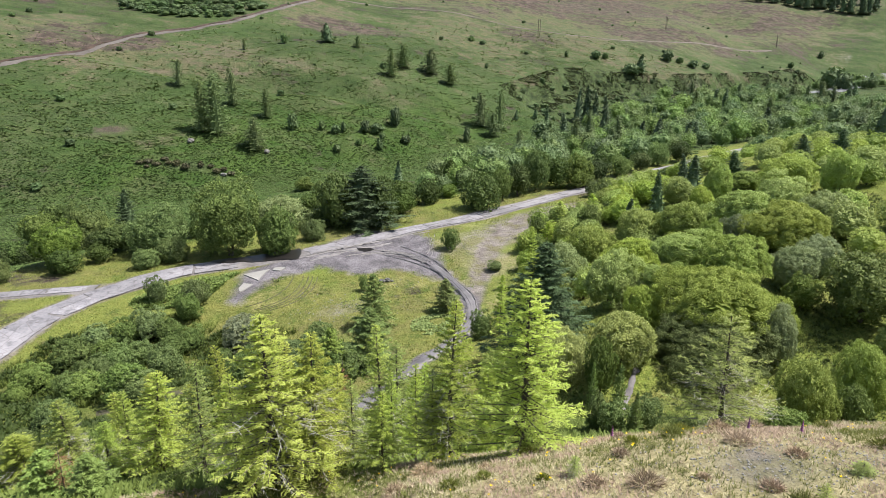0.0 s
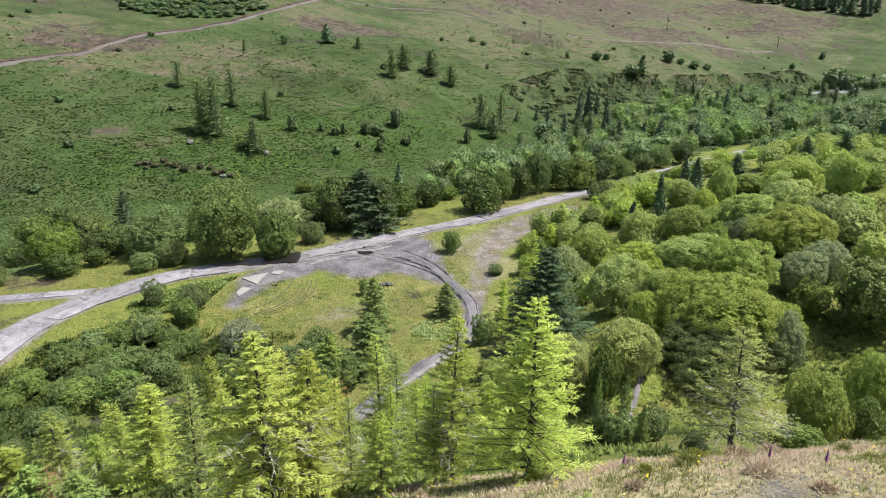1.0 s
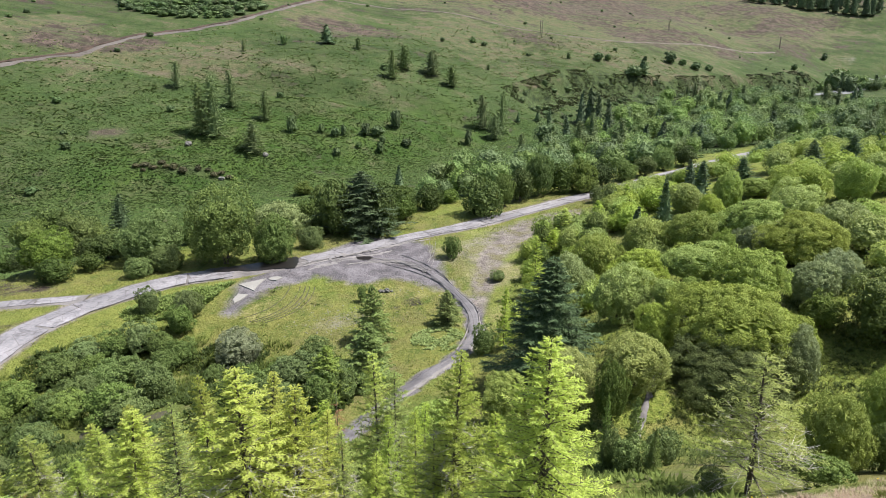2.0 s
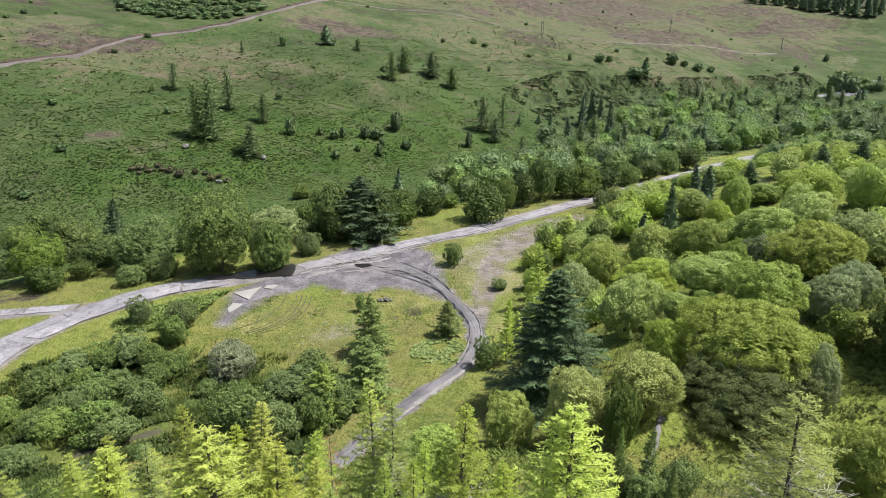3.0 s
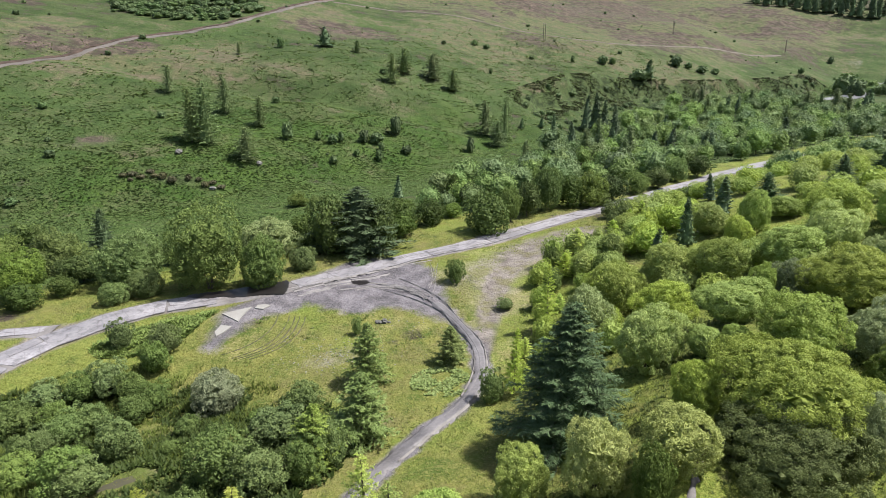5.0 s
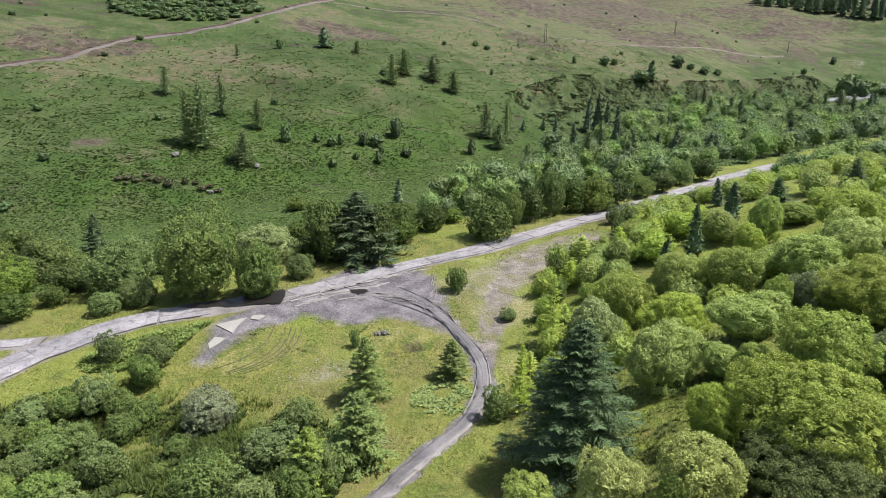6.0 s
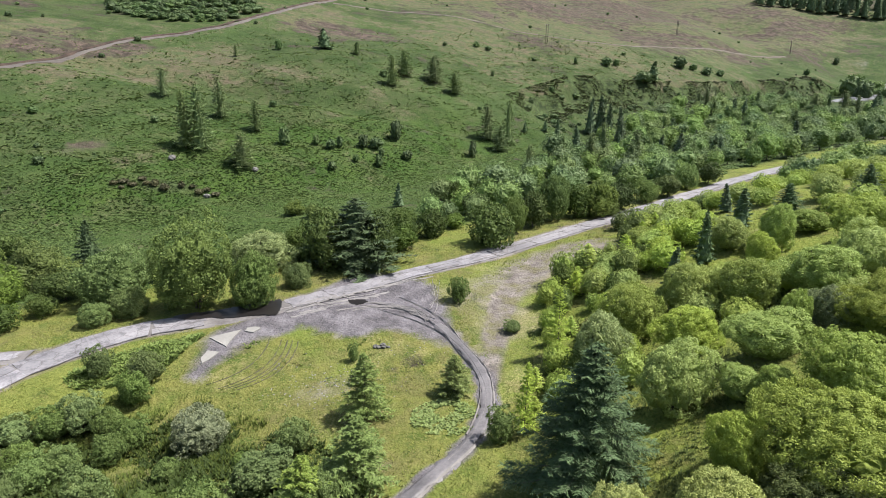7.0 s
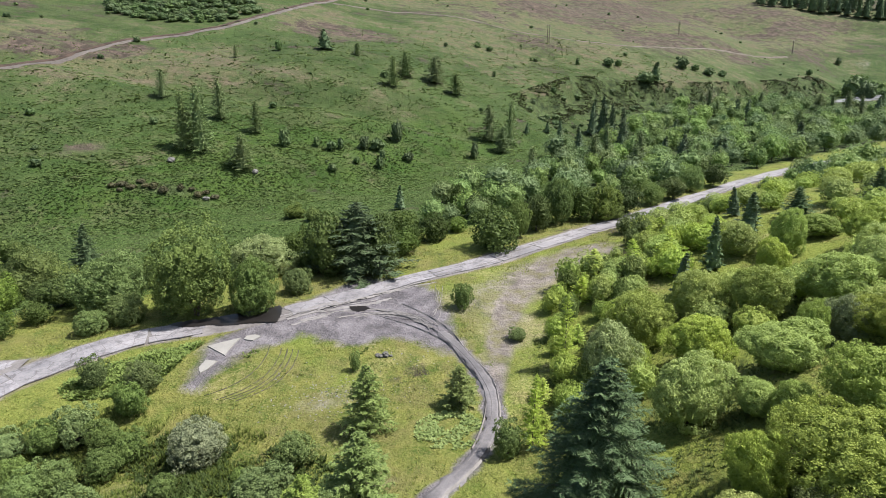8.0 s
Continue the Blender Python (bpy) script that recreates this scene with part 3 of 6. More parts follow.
PATCHC = [
    (-32.5, 110.9), (-32.4, 112.1), (-31.1, 112.4), (-30.1, 111.7), (-31, 110.4),
]

HILL_PATH = [
    (-190.2, 264.3), (-183.9, 275.3), (-174.7, 291.2), (-168.2, 306.4), (-164.3, 330.5), (-155.8, 349.5),
    (-137.7, 372.6), (-123.9, 389.1), (-112.5, 421.1), (-100.6, 465), (-83.4, 503.2), (-76.8, 547.5),
]

HILL_PATH_LOW = [
    (-82.6, 498), (-59.5, 515.5), (-25.4, 529.2), (6, 525.9), (28.1, 520.7), (41.2, 517.9),
    (67.6, 515.9), (92.5, 506.3), (131.7, 522.8), (175.7, 562), (230.4, 602.7), (270, 620.2),
    (338.4, 657.9),
]

MARKS = [
    (-67.4, 235.4), (-94.6, 231.9), (-78.2, 217.2), (-124.4, 233.9), (-91.8, 216.5), (-0.8, 88.8),
    (306.9, 487.4), (431.3, 635.7), (219.2, 633), (350.6, 673.2), (73.4, 488.8),
]

FAR_WOOD = [
    (408.3, 873.3), (449, 857.7), (478.8, 844.4), (510.3, 824.1), (543.7, 813.4),
]

STREAMLET = [
    (24.3, 63), (21.8, 60), (18, 53.1), (14.8, 46.2),
]

LOW_PATH = [
    (-40.1, 62.5), (-36.6, 64.1), (-34.1, 65.8), (-31.8, 68.3),
]


# ---- the ground ----
def spaced(lo, hi, dense, step, middle, middle_step, growth):
    """Grid lines: close together near by, wider over the hillside, widest far off."""
    line = list(np.arange(*dense, step))
    for sign, soft_end, end in ((1, middle[1], hi), (-1, middle[0], lo)):
        gap, at = step, line[-1] if sign > 0 else line[0]
        while (at - end) * sign < 0:
            gap = min(gap * 1.05, middle_step) if (at - soft_end) * sign < 0 else gap * growth
            at += sign * gap
            line.append(at)
    return np.array(sorted(line))


def off_line(x, y, points):
    """Distance from each place to a line of points."""
    best = np.full(np.shape(x), 1e9)
    for (ax, ay), (bx, by) in zip(points[:-1], points[1:]):
        dx, dy = bx - ax, by - ay
        k = np.clip(((x - ax) * dx + (y - ay) * dy) / (dx * dx + dy * dy), 0, 1)
        best = np.minimum(best, np.hypot(x - ax - k * dx, y - ay - k * dy))
    return best


def inside_outline(a, b, p):
    inside = np.zeros(np.shape(a), bool)
    for (ax, ay), (bx, by) in zip(p, np.roll(p, -1, 0)):
        cross = (ay > b) != (by > b)
        inside ^= cross & (a < (bx - ax) * (b - ay) / (by - ay + 1e-12) + ax)
    return inside


def spot(x, y, cx, cy, r, squash=1.0, turn=0.0):
    c, s = math.cos(turn), math.sin(turn)
    a, b = (x - cx) * c + (y - cy) * s, -(x - cx) * s + (y - cy) * c
    return np.exp(-(a * a + (b * squash) ** 2) / r**2)


def smoothed(points, step=2.0):
    """The same line through rounded corners, at even steps."""
    p = np.array(points, float)
    for _ in range(3):
        q = np.empty((2 * len(p), 2))
        q[0], q[-1] = p[0], p[-1]
        q[1:-1:2], q[2:-1:2] = 0.75 * p[:-1] + 0.25 * p[1:], 0.25 * p[:-1] + 0.75 * p[1:]
        p = q
    far = np.r_[0, np.cumsum(np.hypot(*np.diff(p, axis=0).T))]
    at = np.arange(0, far[-1], step)
    return np.stack([np.interp(at, far, p[:, 0]), np.interp(at, far, p[:, 1])], 1)


ROAD_LINE, FORK_LINE = smoothed(ROAD), smoothed(ROAD_FORK)
TRACK_LINE, GRAVEL_LINE = smoothed(TRACK), smoothed(GRAVEL_WAY)


def road_cut(x, y):
    near = np.minimum(np.minimum(off_line(x, y, ROAD_LINE[::3]), off_line(x, y, FORK_LINE[::3])), off_line(x, y, TRACK_LINE[::2]) + 1.0)
    return 0.22 * ease(4.2, 2.8, near)


def build_ground():
    xs, ys = spaced(-1800, 2400, (-90, 75), 1.2, (-220, 420), 3.2, 1.14), spaced(-500, 2600, (12, 175), 1.2, (0, 560), 2.8, 1.1)
    x, y = np.meshgrid(xs, ys)
    z = height(x, y) - road_cut(x, y)
    u, v = 0.848 * x + 0.534 * y, -0.534 * x + 0.848 * y
    foot = 212 + 12 * ease(140, 60, u) + 0.15 * np.clip(u - 50, 0, 900)
    s = v - foot
    rough = wave(x, y, 14, 7) * 0.5 + wave(x, y, 45, 8) * 0.5
    fern = ease(135, 155, v + 4 * rough) * ease(-30, 0, y - 110)
    fern = fern + 0.5 * np.exp(-(((x + 42) / 36) ** 2 + ((y - 72) / 15) ** 2) ** 2) + 0.6 * ease(60, 45, y) * ease(24, 32, y) * ease(14, 4, x)
    upper = ease(70, 150, s + 40 * wave(u, v, 80, 9))
    heath = 0.20 * upper * ease(260, 420, u + 60 * wave(u, v, 60, 10)) + 0.16 * ease(150, 260, s + 40 * rough)
    for cx, cy, r, flat, turn, much in ((-124, 234, 9, 1.8, 0.3, 0.8), (-72, 435, 30, 1.8, 0.1, 0.7), (-40, 430, 22, 1.8, 0.0, 0.6), (82, 645, 70, 1.5, 0.6, 0.4), (175, 734, 80, 1.4, 0.6, 0.4), (218, 657, 60, 1.5, 0.7, 0.35),
                                        (256, 597, 50, 2.0, 0.7, 0.4), (389, 764, 90, 1.4, 0.6, 0.35), (89, 499, 40, 2.2, 0.3, 0.5), (-199, 337, 22, 1.5, 0.9, 0.65), (-154, 332, 18, 2.0, 0.9, 0.6), (-187, 310, 20, 1.8, 0.9, 0.5), (187, 592, 40, 2.4, 0.6, 0.5), (-190, 322, 20, 1.6, 0.8, 0.6), (-162, 321, 15, 1.6, 0.8, 0.6), (-78, 415, 26, 1.8, 0.1, 0.7), (92, 653, 50, 1.6, 0.6, 0.5), (178, 755, 60, 1.6, 0.6, 0.45)):
        heath = heath + much * spot(x, y, cx, cy, r, flat, turn)
    heath = heath + 0.16 * ease(520, 700, u) * ease(10, 70, s)
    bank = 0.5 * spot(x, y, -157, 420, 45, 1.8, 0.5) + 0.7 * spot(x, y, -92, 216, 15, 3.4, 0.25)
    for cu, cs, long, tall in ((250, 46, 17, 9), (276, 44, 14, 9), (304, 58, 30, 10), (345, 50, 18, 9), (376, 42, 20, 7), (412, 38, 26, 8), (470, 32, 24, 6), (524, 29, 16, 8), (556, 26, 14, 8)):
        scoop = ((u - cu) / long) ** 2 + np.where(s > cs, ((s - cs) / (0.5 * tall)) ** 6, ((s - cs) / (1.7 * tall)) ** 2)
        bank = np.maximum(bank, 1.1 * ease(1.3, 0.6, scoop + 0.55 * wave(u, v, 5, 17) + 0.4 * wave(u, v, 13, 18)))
    dry = 0.4 * spot(x, y, -124, 234, 8, 1.8, 0.3)
    for cx, cy, r, flat, turn, much in ((-163, 297, 26, 1.7, 0.9, 0.9), (-134, 322, 30, 1.7, 0.8, 0.95), (-100, 320, 30, 2.0, 0.1, 0.85), (-80, 326, 16, 2.4, 0.0, 0.4), (-56, 324, 26, 3.0, -0.1, 0.4),
                                        (-27, 314, 24, 3.0, -0.4, 0.3), (-85, 298, 16, 2.5, 0.0, 0.55), (-199, 337, 50, 1.5, 0.9, 0.55), (30, 417, 50, 1.8, 0.5, 0.3), (406, 822, 60, 2.0, 0.6, 0.8), (160, 478, 60, 3.0, 0.6, 0.4)):
        dry = dry + much * spot(x, y, cx, cy, r, flat, turn)
    dry = dry + 0.45 * ease(0.0, 0.8, wave(u, v, 50, 11)) * ease(90, 150, s) + 0.42 * ease(40, 110, s + 15 * rough) * ease(130, 260, u) + 0.25 * ease(5, 30, s) * ease(220, 300, u)
    straw = 0 * x
    straw = straw + 0.42 * ease(-0.3, 0.6, wave(x, y, 7, 15) + 0.5 * wave(x, y, 2.5, 16)) * ease(60, 75, v) * ease(124, 112, v) * ease(-70, -30, x)
    near = ease(27, 21, y - 0.16 * x) * ease(-14, -4, x)
    straw = straw + 0.10 * spot(x, y, 12, 112, 13, 1.0) + 0.2 * spot(x, y, 22, 128, 12, 1.0)
    straw, heath = straw + 0.8 * near, heath + 0.3 * near
    bare = 0.72 * ease(3.0, 0.6, off_line(x, y, GRAVEL_LINE) + 0.4 * rough) + 0.42 * ease(11, 3.0, off_line(x, y, GRAVEL_LINE) + 2.5 * rough) * ease(104, 112, y) + 0.55 * spot(x, y, 29, 147, 10, 1.8, 0.6) + 0.34 * spot(x, y, 16, 138, 12, 1.5, 0.7) + 0.42 * spot(x, y, 0, 125, 9, 1.2, 0.6)
    bare = bare + 0.62 * spot(x, y, -17, 97, 7, 2.2, 0.5) + 0.8 * ease(4.3, 3.0, off_line(x, y, ROAD_LINE[::3]) + 0.7 * rough) + 0.6 * ease(3.6, 2.2, off_line(x, y, FORK_LINE[::3]))
    bare = bare + 0.5 * ease(2.2, 1.0, off_line(x, y, TRACK_LINE)) + 0.55 * ease(0.2, 0.9, wave(u, v, 26, 12)) * ease(-6, 8, s) * ease(60, 30, s) * ease(300, 420, u)
    bare = bare + 0.95 * spot(x, y, 9.5, 15.5, 2.6, 1.5, 0.9) + 0.8 * spot(x, y, 14, 16, 2.2, 2.0, 0.3) + 0.6 * spot(x, y, -8, 79, 3, 1.5)
    bare = bare + 0.7 * spot(x, y, 312, 492, 22, 2, 0.9)
    lush = 0.95 * ease(70, 20, s + 16 * rough) * ease(235, 150, u + 30 * rough) * ease(-20, 40, u + 20 * rough)
    lime = 0.9 * ease(4, 12, x) * ease(114, 102, v) * ease(44, 52, y) + 0.6 * ease(-36, -46, x) * ease(136, 118, v) + 0.5 * spot(x, y, 6, 84, 9) + 0.8 * ease(2, 8, x) * ease(14, 9, off_line(x, y, GRAVEL_LINE)) + 0.7 * ease(132, 138, v) * ease(158, 150, v) * ease(-95, -60, x)
    mud = 0 * x
    for outline in (APRON, MUD_STRIP):
        gap = off_line(x, y, outline + outline[:1]) * np.where(inside_outline(x, y, np.array(outline)), 1, -1)
        mud = np.maximum(mud, ease(-3.2, 2.4, gap + 0.8 * wave(x, y, 2.0, 46)))
    mud = np.maximum(mud, ease(2.1, 0.7, off_line(x, y, TRACK_LINE) + 0.5 * wave(x, y, 2.2, 45)))
    soup = Soup()
    w, h = len(xs), len(ys)
    k, j = np.meshgrid(np.arange(h - 1), np.arange(w - 1), indexing="ij")
    soup.put(np.stack([x, y, z], -1), np.stack([k * w + j, k * w + j + 1, (k + 1) * w + j + 1, (k + 1) * w + j], -1).reshape(-1, 4))
    me = soup.mesh("ground", M_GROUND, True)
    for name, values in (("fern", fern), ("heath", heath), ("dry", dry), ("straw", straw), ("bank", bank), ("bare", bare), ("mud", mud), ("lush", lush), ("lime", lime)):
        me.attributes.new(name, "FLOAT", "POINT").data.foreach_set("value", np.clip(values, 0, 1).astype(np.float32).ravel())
    return tagged(new("ground", me), "grassy valley ground with bracken slopes and heath", "ground", kind="structure")


ground = build_ground()


def on_ground(x, y, lift=0.0):
    return float(height(x, y)) + lift


def ribbon(line, half, lift, rng, across=6, ragged=0.25, drop=0.25):
    """A strip laid along a line on the ground, with ragged edges."""
    soup = Soup()
    way = unit(np.gradient(line, axis=0))
    side = np.stack([-way[:, 1], way[:, 0]], 1)
    k = np.linspace(-1, 1, across)
    wide = half * np.ones((len(line), across)) * (1 + ragged * rng.uniform(-1, 1, (len(line), across)) * (abs(k) > 0.9))
    p = line[:, None] + side[:, None] * (k * wide)[..., None]
    z = height(p[..., 0], p[..., 1]) + lift - drop * (abs(k) > 0.99)
    n, m = np.meshgrid(np.arange(len(line) - 1), np.arange(across - 1), indexing="ij")
    faces = np.stack([n * across + m + 1, n * across + m, (n + 1) * across + m, (n + 1) * across + m + 1], -1).reshape(-1, 4)
    return soup.put(np.concatenate([p, z[..., None]], -1), faces)


def slab_mesh(outline, lift, material, thick=0.12):
    """A flat piece of concrete with broken edges, lying on the ground; outline in turn against the clock."""
    outline = np.array(outline, float)
    middle = outline.mean(0)
    z = np.array([on_ground(*p) for p in outline]) + lift
    top = np.c_[outline, z]
    n = len(outline)
    verts = np.concatenate([top, np.c_[outline, z - thick], [[*middle, on_ground(*middle) + lift]]])
    j = np.arange(n)
    soup = Soup().put(verts, np.stack([j, (j + 1) % n, np.full(n, 2 * n)], -1))
    soup.put(verts, np.stack([j, j + n, (j + 1) % n + n, (j + 1) % n], -1))
    return soup.mesh("slab", material)


def sheet_mesh(outline, lift, material, name, cell=0.45, ragged=0.5):
    """A thin spread of mud, tarmac or water over the ground inside an outline."""
    p = np.array(outline, float)
    xs, ys = np.arange(p[:, 0].min() - 1, p[:, 0].max() + 1, cell), np.arange(p[:, 1].min() - 1, p[:, 1].max() + 1, cell)
    x, y = np.meshgrid(xs, ys)
    a, b = x + cell / 2 + ragged * (wave(x, y, 2.1, 3) + 0.5 * wave(x, y, 0.6, 4)), y + cell / 2 + ragged * (wave(x, y, 2.3, 5) + 0.5 * wave(x, y, 0.7, 6))
    inside = inside_outline(a, b, p)
    w = len(xs)
    k, j = np.nonzero(inside[:-1, :-1])
    z = height(x, y) + lift
    x, y = x + 0.4 * cell * wave(x, y, 0.17, 1), y + 0.4 * cell * wave(x, y, 0.19, 2)
    return Soup().put(np.stack([x, y, z], -1), np.stack([k * w + j, k * w + j + 1, (k + 1) * w + j + 1, (k + 1) * w + j], -1)).mesh(name, material, True)


def broken_edge(corners, rng, jitter=0.12):
    out = []
    for a, b in zip(corners, corners[1:] + corners[:1]):
        a, b = np.array(a), np.array(b)
        count = max(2, int(np.hypot(*(b - a)) / 1.1))
        for k in range(count):
            out.append(a + (b - a) * (k / count) + rng.uniform(-jitter, jitter, 2))
    return out


def build_roads():
    rng = np.random.default_rng(5)
    road = tagged(new("road", ribbon(ROAD_LINE, 3.2, 0.0, rng).mesh("road", M_ROADBED, True)), "old narrow valley road of cracked concrete on dark tarmac", "road", kind="structure")
    fork = tagged(new("road_fork", ribbon(FORK_LINE, 2.0, 0.01, rng).mesh("road_fork", M_ROADBED, True)), "side branch of the old road, cracked concrete", "road", kind="structure")
    track = tagged(new("track", ribbon(smoothed(TRACK, 0.8)[14:], 0.95, 0.03, rng, 8, 0.5).mesh("track", M_MUD, True)), "wet muddy vehicle track curving off the road", "track", kind="structure")
    for line, half, parent, gap in ((smoothed(ROAD, 0.5), 2.45, road, (-41.0, -30.5)), (smoothed(FORK_LINE, 0.5), 1.2, fork, (0, 0))):
        way = unit(np.gradient(line, axis=0))
        side = np.stack([-way[:, 1], way[:, 0]], 1) * (1 + 0.12 * ease(-44, -52, line[:, 0]))[:, None]
        at = 4
        while at < len(line) - 14:
            long = int(rng.integers(9, 20))
            a, b = at, min(at + long, len(line) - 1)
            at = b
            middle = line[(a + b) // 2]
            if gap[0] < middle[0] + rng.uniform(-1.5, 1.5) < gap[1]:
                continue
            split = rng.uniform(-0.5, 0.5) if rng.random() < 0.35 else None
            broken = 0.3 if -30 < middle[0] < -14 else 0.1
            for lo, hi in ((-1, split), (split, 1)) if split is not None else ((-1, 1),):
                skew = int(rng.integers(-1, 2))
                a2, b2 = max(a + skew, 0), min(b + skew, len(line) - 1)
                inset = 0.03
                corners = [line[a] + way[a] * inset + side[a] * (hi * half - inset), line[a2] + way[a2] * inset + side[a2] * (lo * half + inset),
                           line[b2] - way[b2] * inset + side[b2] * (lo * half + inset), line[b] - way[b] * inset + side[b] * (hi * half - inset)]
                me = slab_mesh(broken_edge(corners, rng, broken), 0.05 + rng.uniform(0, 0.03), M_CONCRETE)
                part("slab", me, parent)
    for corners in (PATCHA, PATCHB, PATCHC):
        patch = tagged(new("concrete_patch", slab_mesh(broken_edge(corners[::-1], rng, 0.06), 0.16, M_PALE, 0.3)), "pale concrete patch in the dirt beside the road", "concrete patch", "concrete patches")
    tagged(new("water_puddle", sheet_mesh(POOL, 0.13, M_WATER, "water_puddle", 0.2, 0.3)), "still dark puddle across the old road", "puddle", kind="structure")
    tagged(new("pothole", sheet_mesh(HOLE, 0.10, M_WATER, "pothole", 0.15, 0.15)), "small dark water-filled pothole in the apron", "pothole", kind="structure")
    tagged(new("river", ribbon(smoothed(RIVER, 4.0), 9, 0.5, rng, 6, 0.4).mesh("river", M_RIVER, True)), "pale stony river bed far up the valley", "river", kind="structure")
    for k in range(9):
        shift = -1.9 + 0.46 * k
        line = smoothed(TRACK, 0.7)[:62 + 3 * k]
        way = unit(np.gradient(line, axis=0))
        spread = 1 + 2.2 * ease(24, 0, np.arange(len(line)))
        rut = line + np.stack([-way[:, 1], way[:, 0]], 1) * (0.5 * shift * spread + 0.25 * wave(np.arange(len(line)) * 0.7, 0 * spread + 3 * k, 5, k))[:, None]
        if k in (0, 3, 8):
            tagged(new("wheel_rut", ribbon(rut, 0.10 + 0.03 * (k % 3), 0.075, rng, 3, 0.6).mesh("wheel_rut", M_RUT)), "worn wheel rut in the muddy track", "wheel rut", "wheel ruts", "structure")
    for k in range(34):
        start, along_road = rng.uniform(0, 1) ** 0.8, rng.uniform(5, 14)
        side_step = rng.uniform(-6.0, 1.2) * (1 - 0.45 * start)
        a = np.array([-31.5 + 17 * start, 118.6 + 12.5 * start]) + side_step * np.array([-0.59, 0.81])
        n = int(along_road / 0.5)
        way = np.array([0.81, 0.59]) + np.array([0.2, -0.16]) * rng.uniform(-0.3, 1.0)
        line = a + way * (np.arange(n) * 0.5)[:, None] + np.array([-0.59, 0.81]) * (0.3 * wave(np.arange(n) * 0.5, 0 * np.arange(n) + k, 3, k))[:, None]
        tagged(new("worn_streak", ribbon(line, rng.uniform(0.06, 0.30), 0.06, rng, 4, 0.9, 0.04).mesh("worn_streak", M_RUT)), "worn pale concrete streak across the dark apron", "road wear", "worn streaks at the junction", "structure")
    # Ruts fan out; their reflective wet sheen is a pale base colour.
    for k in range(13):
        t = np.linspace(0, 1, 24)[:, None]
        left = k % 4 != 0
        a = np.array([-24 + 8 * rng.random(), 117 + 6 * rng.random()]) if left else np.array([-6 + 5 * rng.random(), 129 + 3 * rng.random()])
        c = np.array([-11 + 4 * rng.random(), 121 + 3 * rng.random()]) if left else np.array([-3 + 2 * rng.random(), 121 + 2 * rng.random()])
        e = np.array([-3.0, 115.8]) + rng.uniform(-1.1, 1.1) * np.array([0.75, 0.66]) if left else np.array([-2.0, 119]) + rng.uniform(-2, 2, 2)
        line = a * (1 - t) ** 2 + 2 * c * t * (1 - t) + e * t**2
        tagged(new("wheel_rut", ribbon(line + 0.12 * np.stack([wave(3 * line[:, 0], line[:, 1], 1.5, k), wave(line[:, 0], 3 * line[:, 1], 1.5, k + 9)], 1), rng.uniform(0.05, 0.10) if left else 0.05, 0.09, rng, 3, 0.8, 0.07).mesh("wheel_rut", M_RUT)), "worn wheel rut fanning from the track mouth", "wheel rut", "wheel ruts", "structure")
    for k in (0, 1.9, 2.7, 4.6, 5.2):
        t = np.linspace(0, 1, 22)[:, None]
        a, c, e = np.array([-33.0, 97.6]), np.array([-26.0, 100.5]), np.array([-27.0, 109.0])
        arc = a * (1 - t) ** 2 + 2 * c * t * (1 - t) + e * t**2 + np.array([0.85, -0.1]) * (k - 1) + 0.25 * rng.normal(size=2)
        tagged(new("tyre_mark", ribbon(arc, 0.08, 0.07, rng, 3, 0.8, 0.07).mesh("tyre_mark", M_RUTDARK)), "curved dark tyre mark in the grass", "tyre mark", "tyre marks", "structure")
    road_run = smoothed(ROAD, 0.6)
    way = unit(np.gradient(road_run, axis=0))
    for k in range(26):
        first = int(rng.integers(150, len(road_run) - 60))
        run = slice(first, first + int(rng.integers(6, 26)))
        shift = rng.uniform(-1.8, 1.8) + 0.25 * wave(np.arange(1000)[run] * 0.6, 0 * np.arange(1000)[run] + k, 4, k)
        line = road_run[run] + np.stack([-way[run, 1], way[run, 0]], 1) * shift[:, None]
        tagged(new("damp_streak", ribbon(line, rng.uniform(0.08, 0.3), 0.10, rng, 4, 0.9, 0.05).mesh("damp_streak", M_ROADBED)), "dark damp streak worn along the concrete road", "road wear", "damp streaks on the road", "structure")
    upper_side = smoothed(HILL_PATH, 3.0)
    way = unit(np.gradient(upper_side, axis=0))
    upper_side = upper_side + np.stack([-way[:, 1], way[:, 0]], 1) * (2.3 + 0.5 * wave(upper_side[:, 0], upper_side[:, 1], 9, 2))[:, None]
    tagged(new("earth_bank", ribbon(upper_side, 1.1, 0.55, rng, 4, 0.8).mesh("earth_bank", M_EARTH)), "dark cut earth bank above the hill track", "bank", kind="structure")
    for name, points, half, cover in (("hill_path", HILL_PATH, 1.5, M_PATH), ("hill_path_low", HILL_PATH_LOW, 1.3, M_HILLPATH)):
        tagged(new(name, ribbon(smoothed(points, 3.0), half, 0.35, rng, 5, 0.6).mesh(name, cover, True)), "gravel track climbing across the far hillside", "path", kind="structure")
    tagged(new("low_path", ribbon(smoothed(LOW_PATH, 0.8), 0.75, 0.05, rng, 6, 0.5, 0.1).mesh("low_path", M_RUTDARK, True)), "short muddy path between the stream bushes", "path", kind="structure")
    tagged(new("streamlet", ribbon(smoothed(STREAMLET, 0.8), 0.38, 0.06, rng, 5, 0.7, 0.12).mesh("streamlet", M_ROADBED, True)), "narrow wet runnel through the grass", "stream", kind="structure")


build_roads()


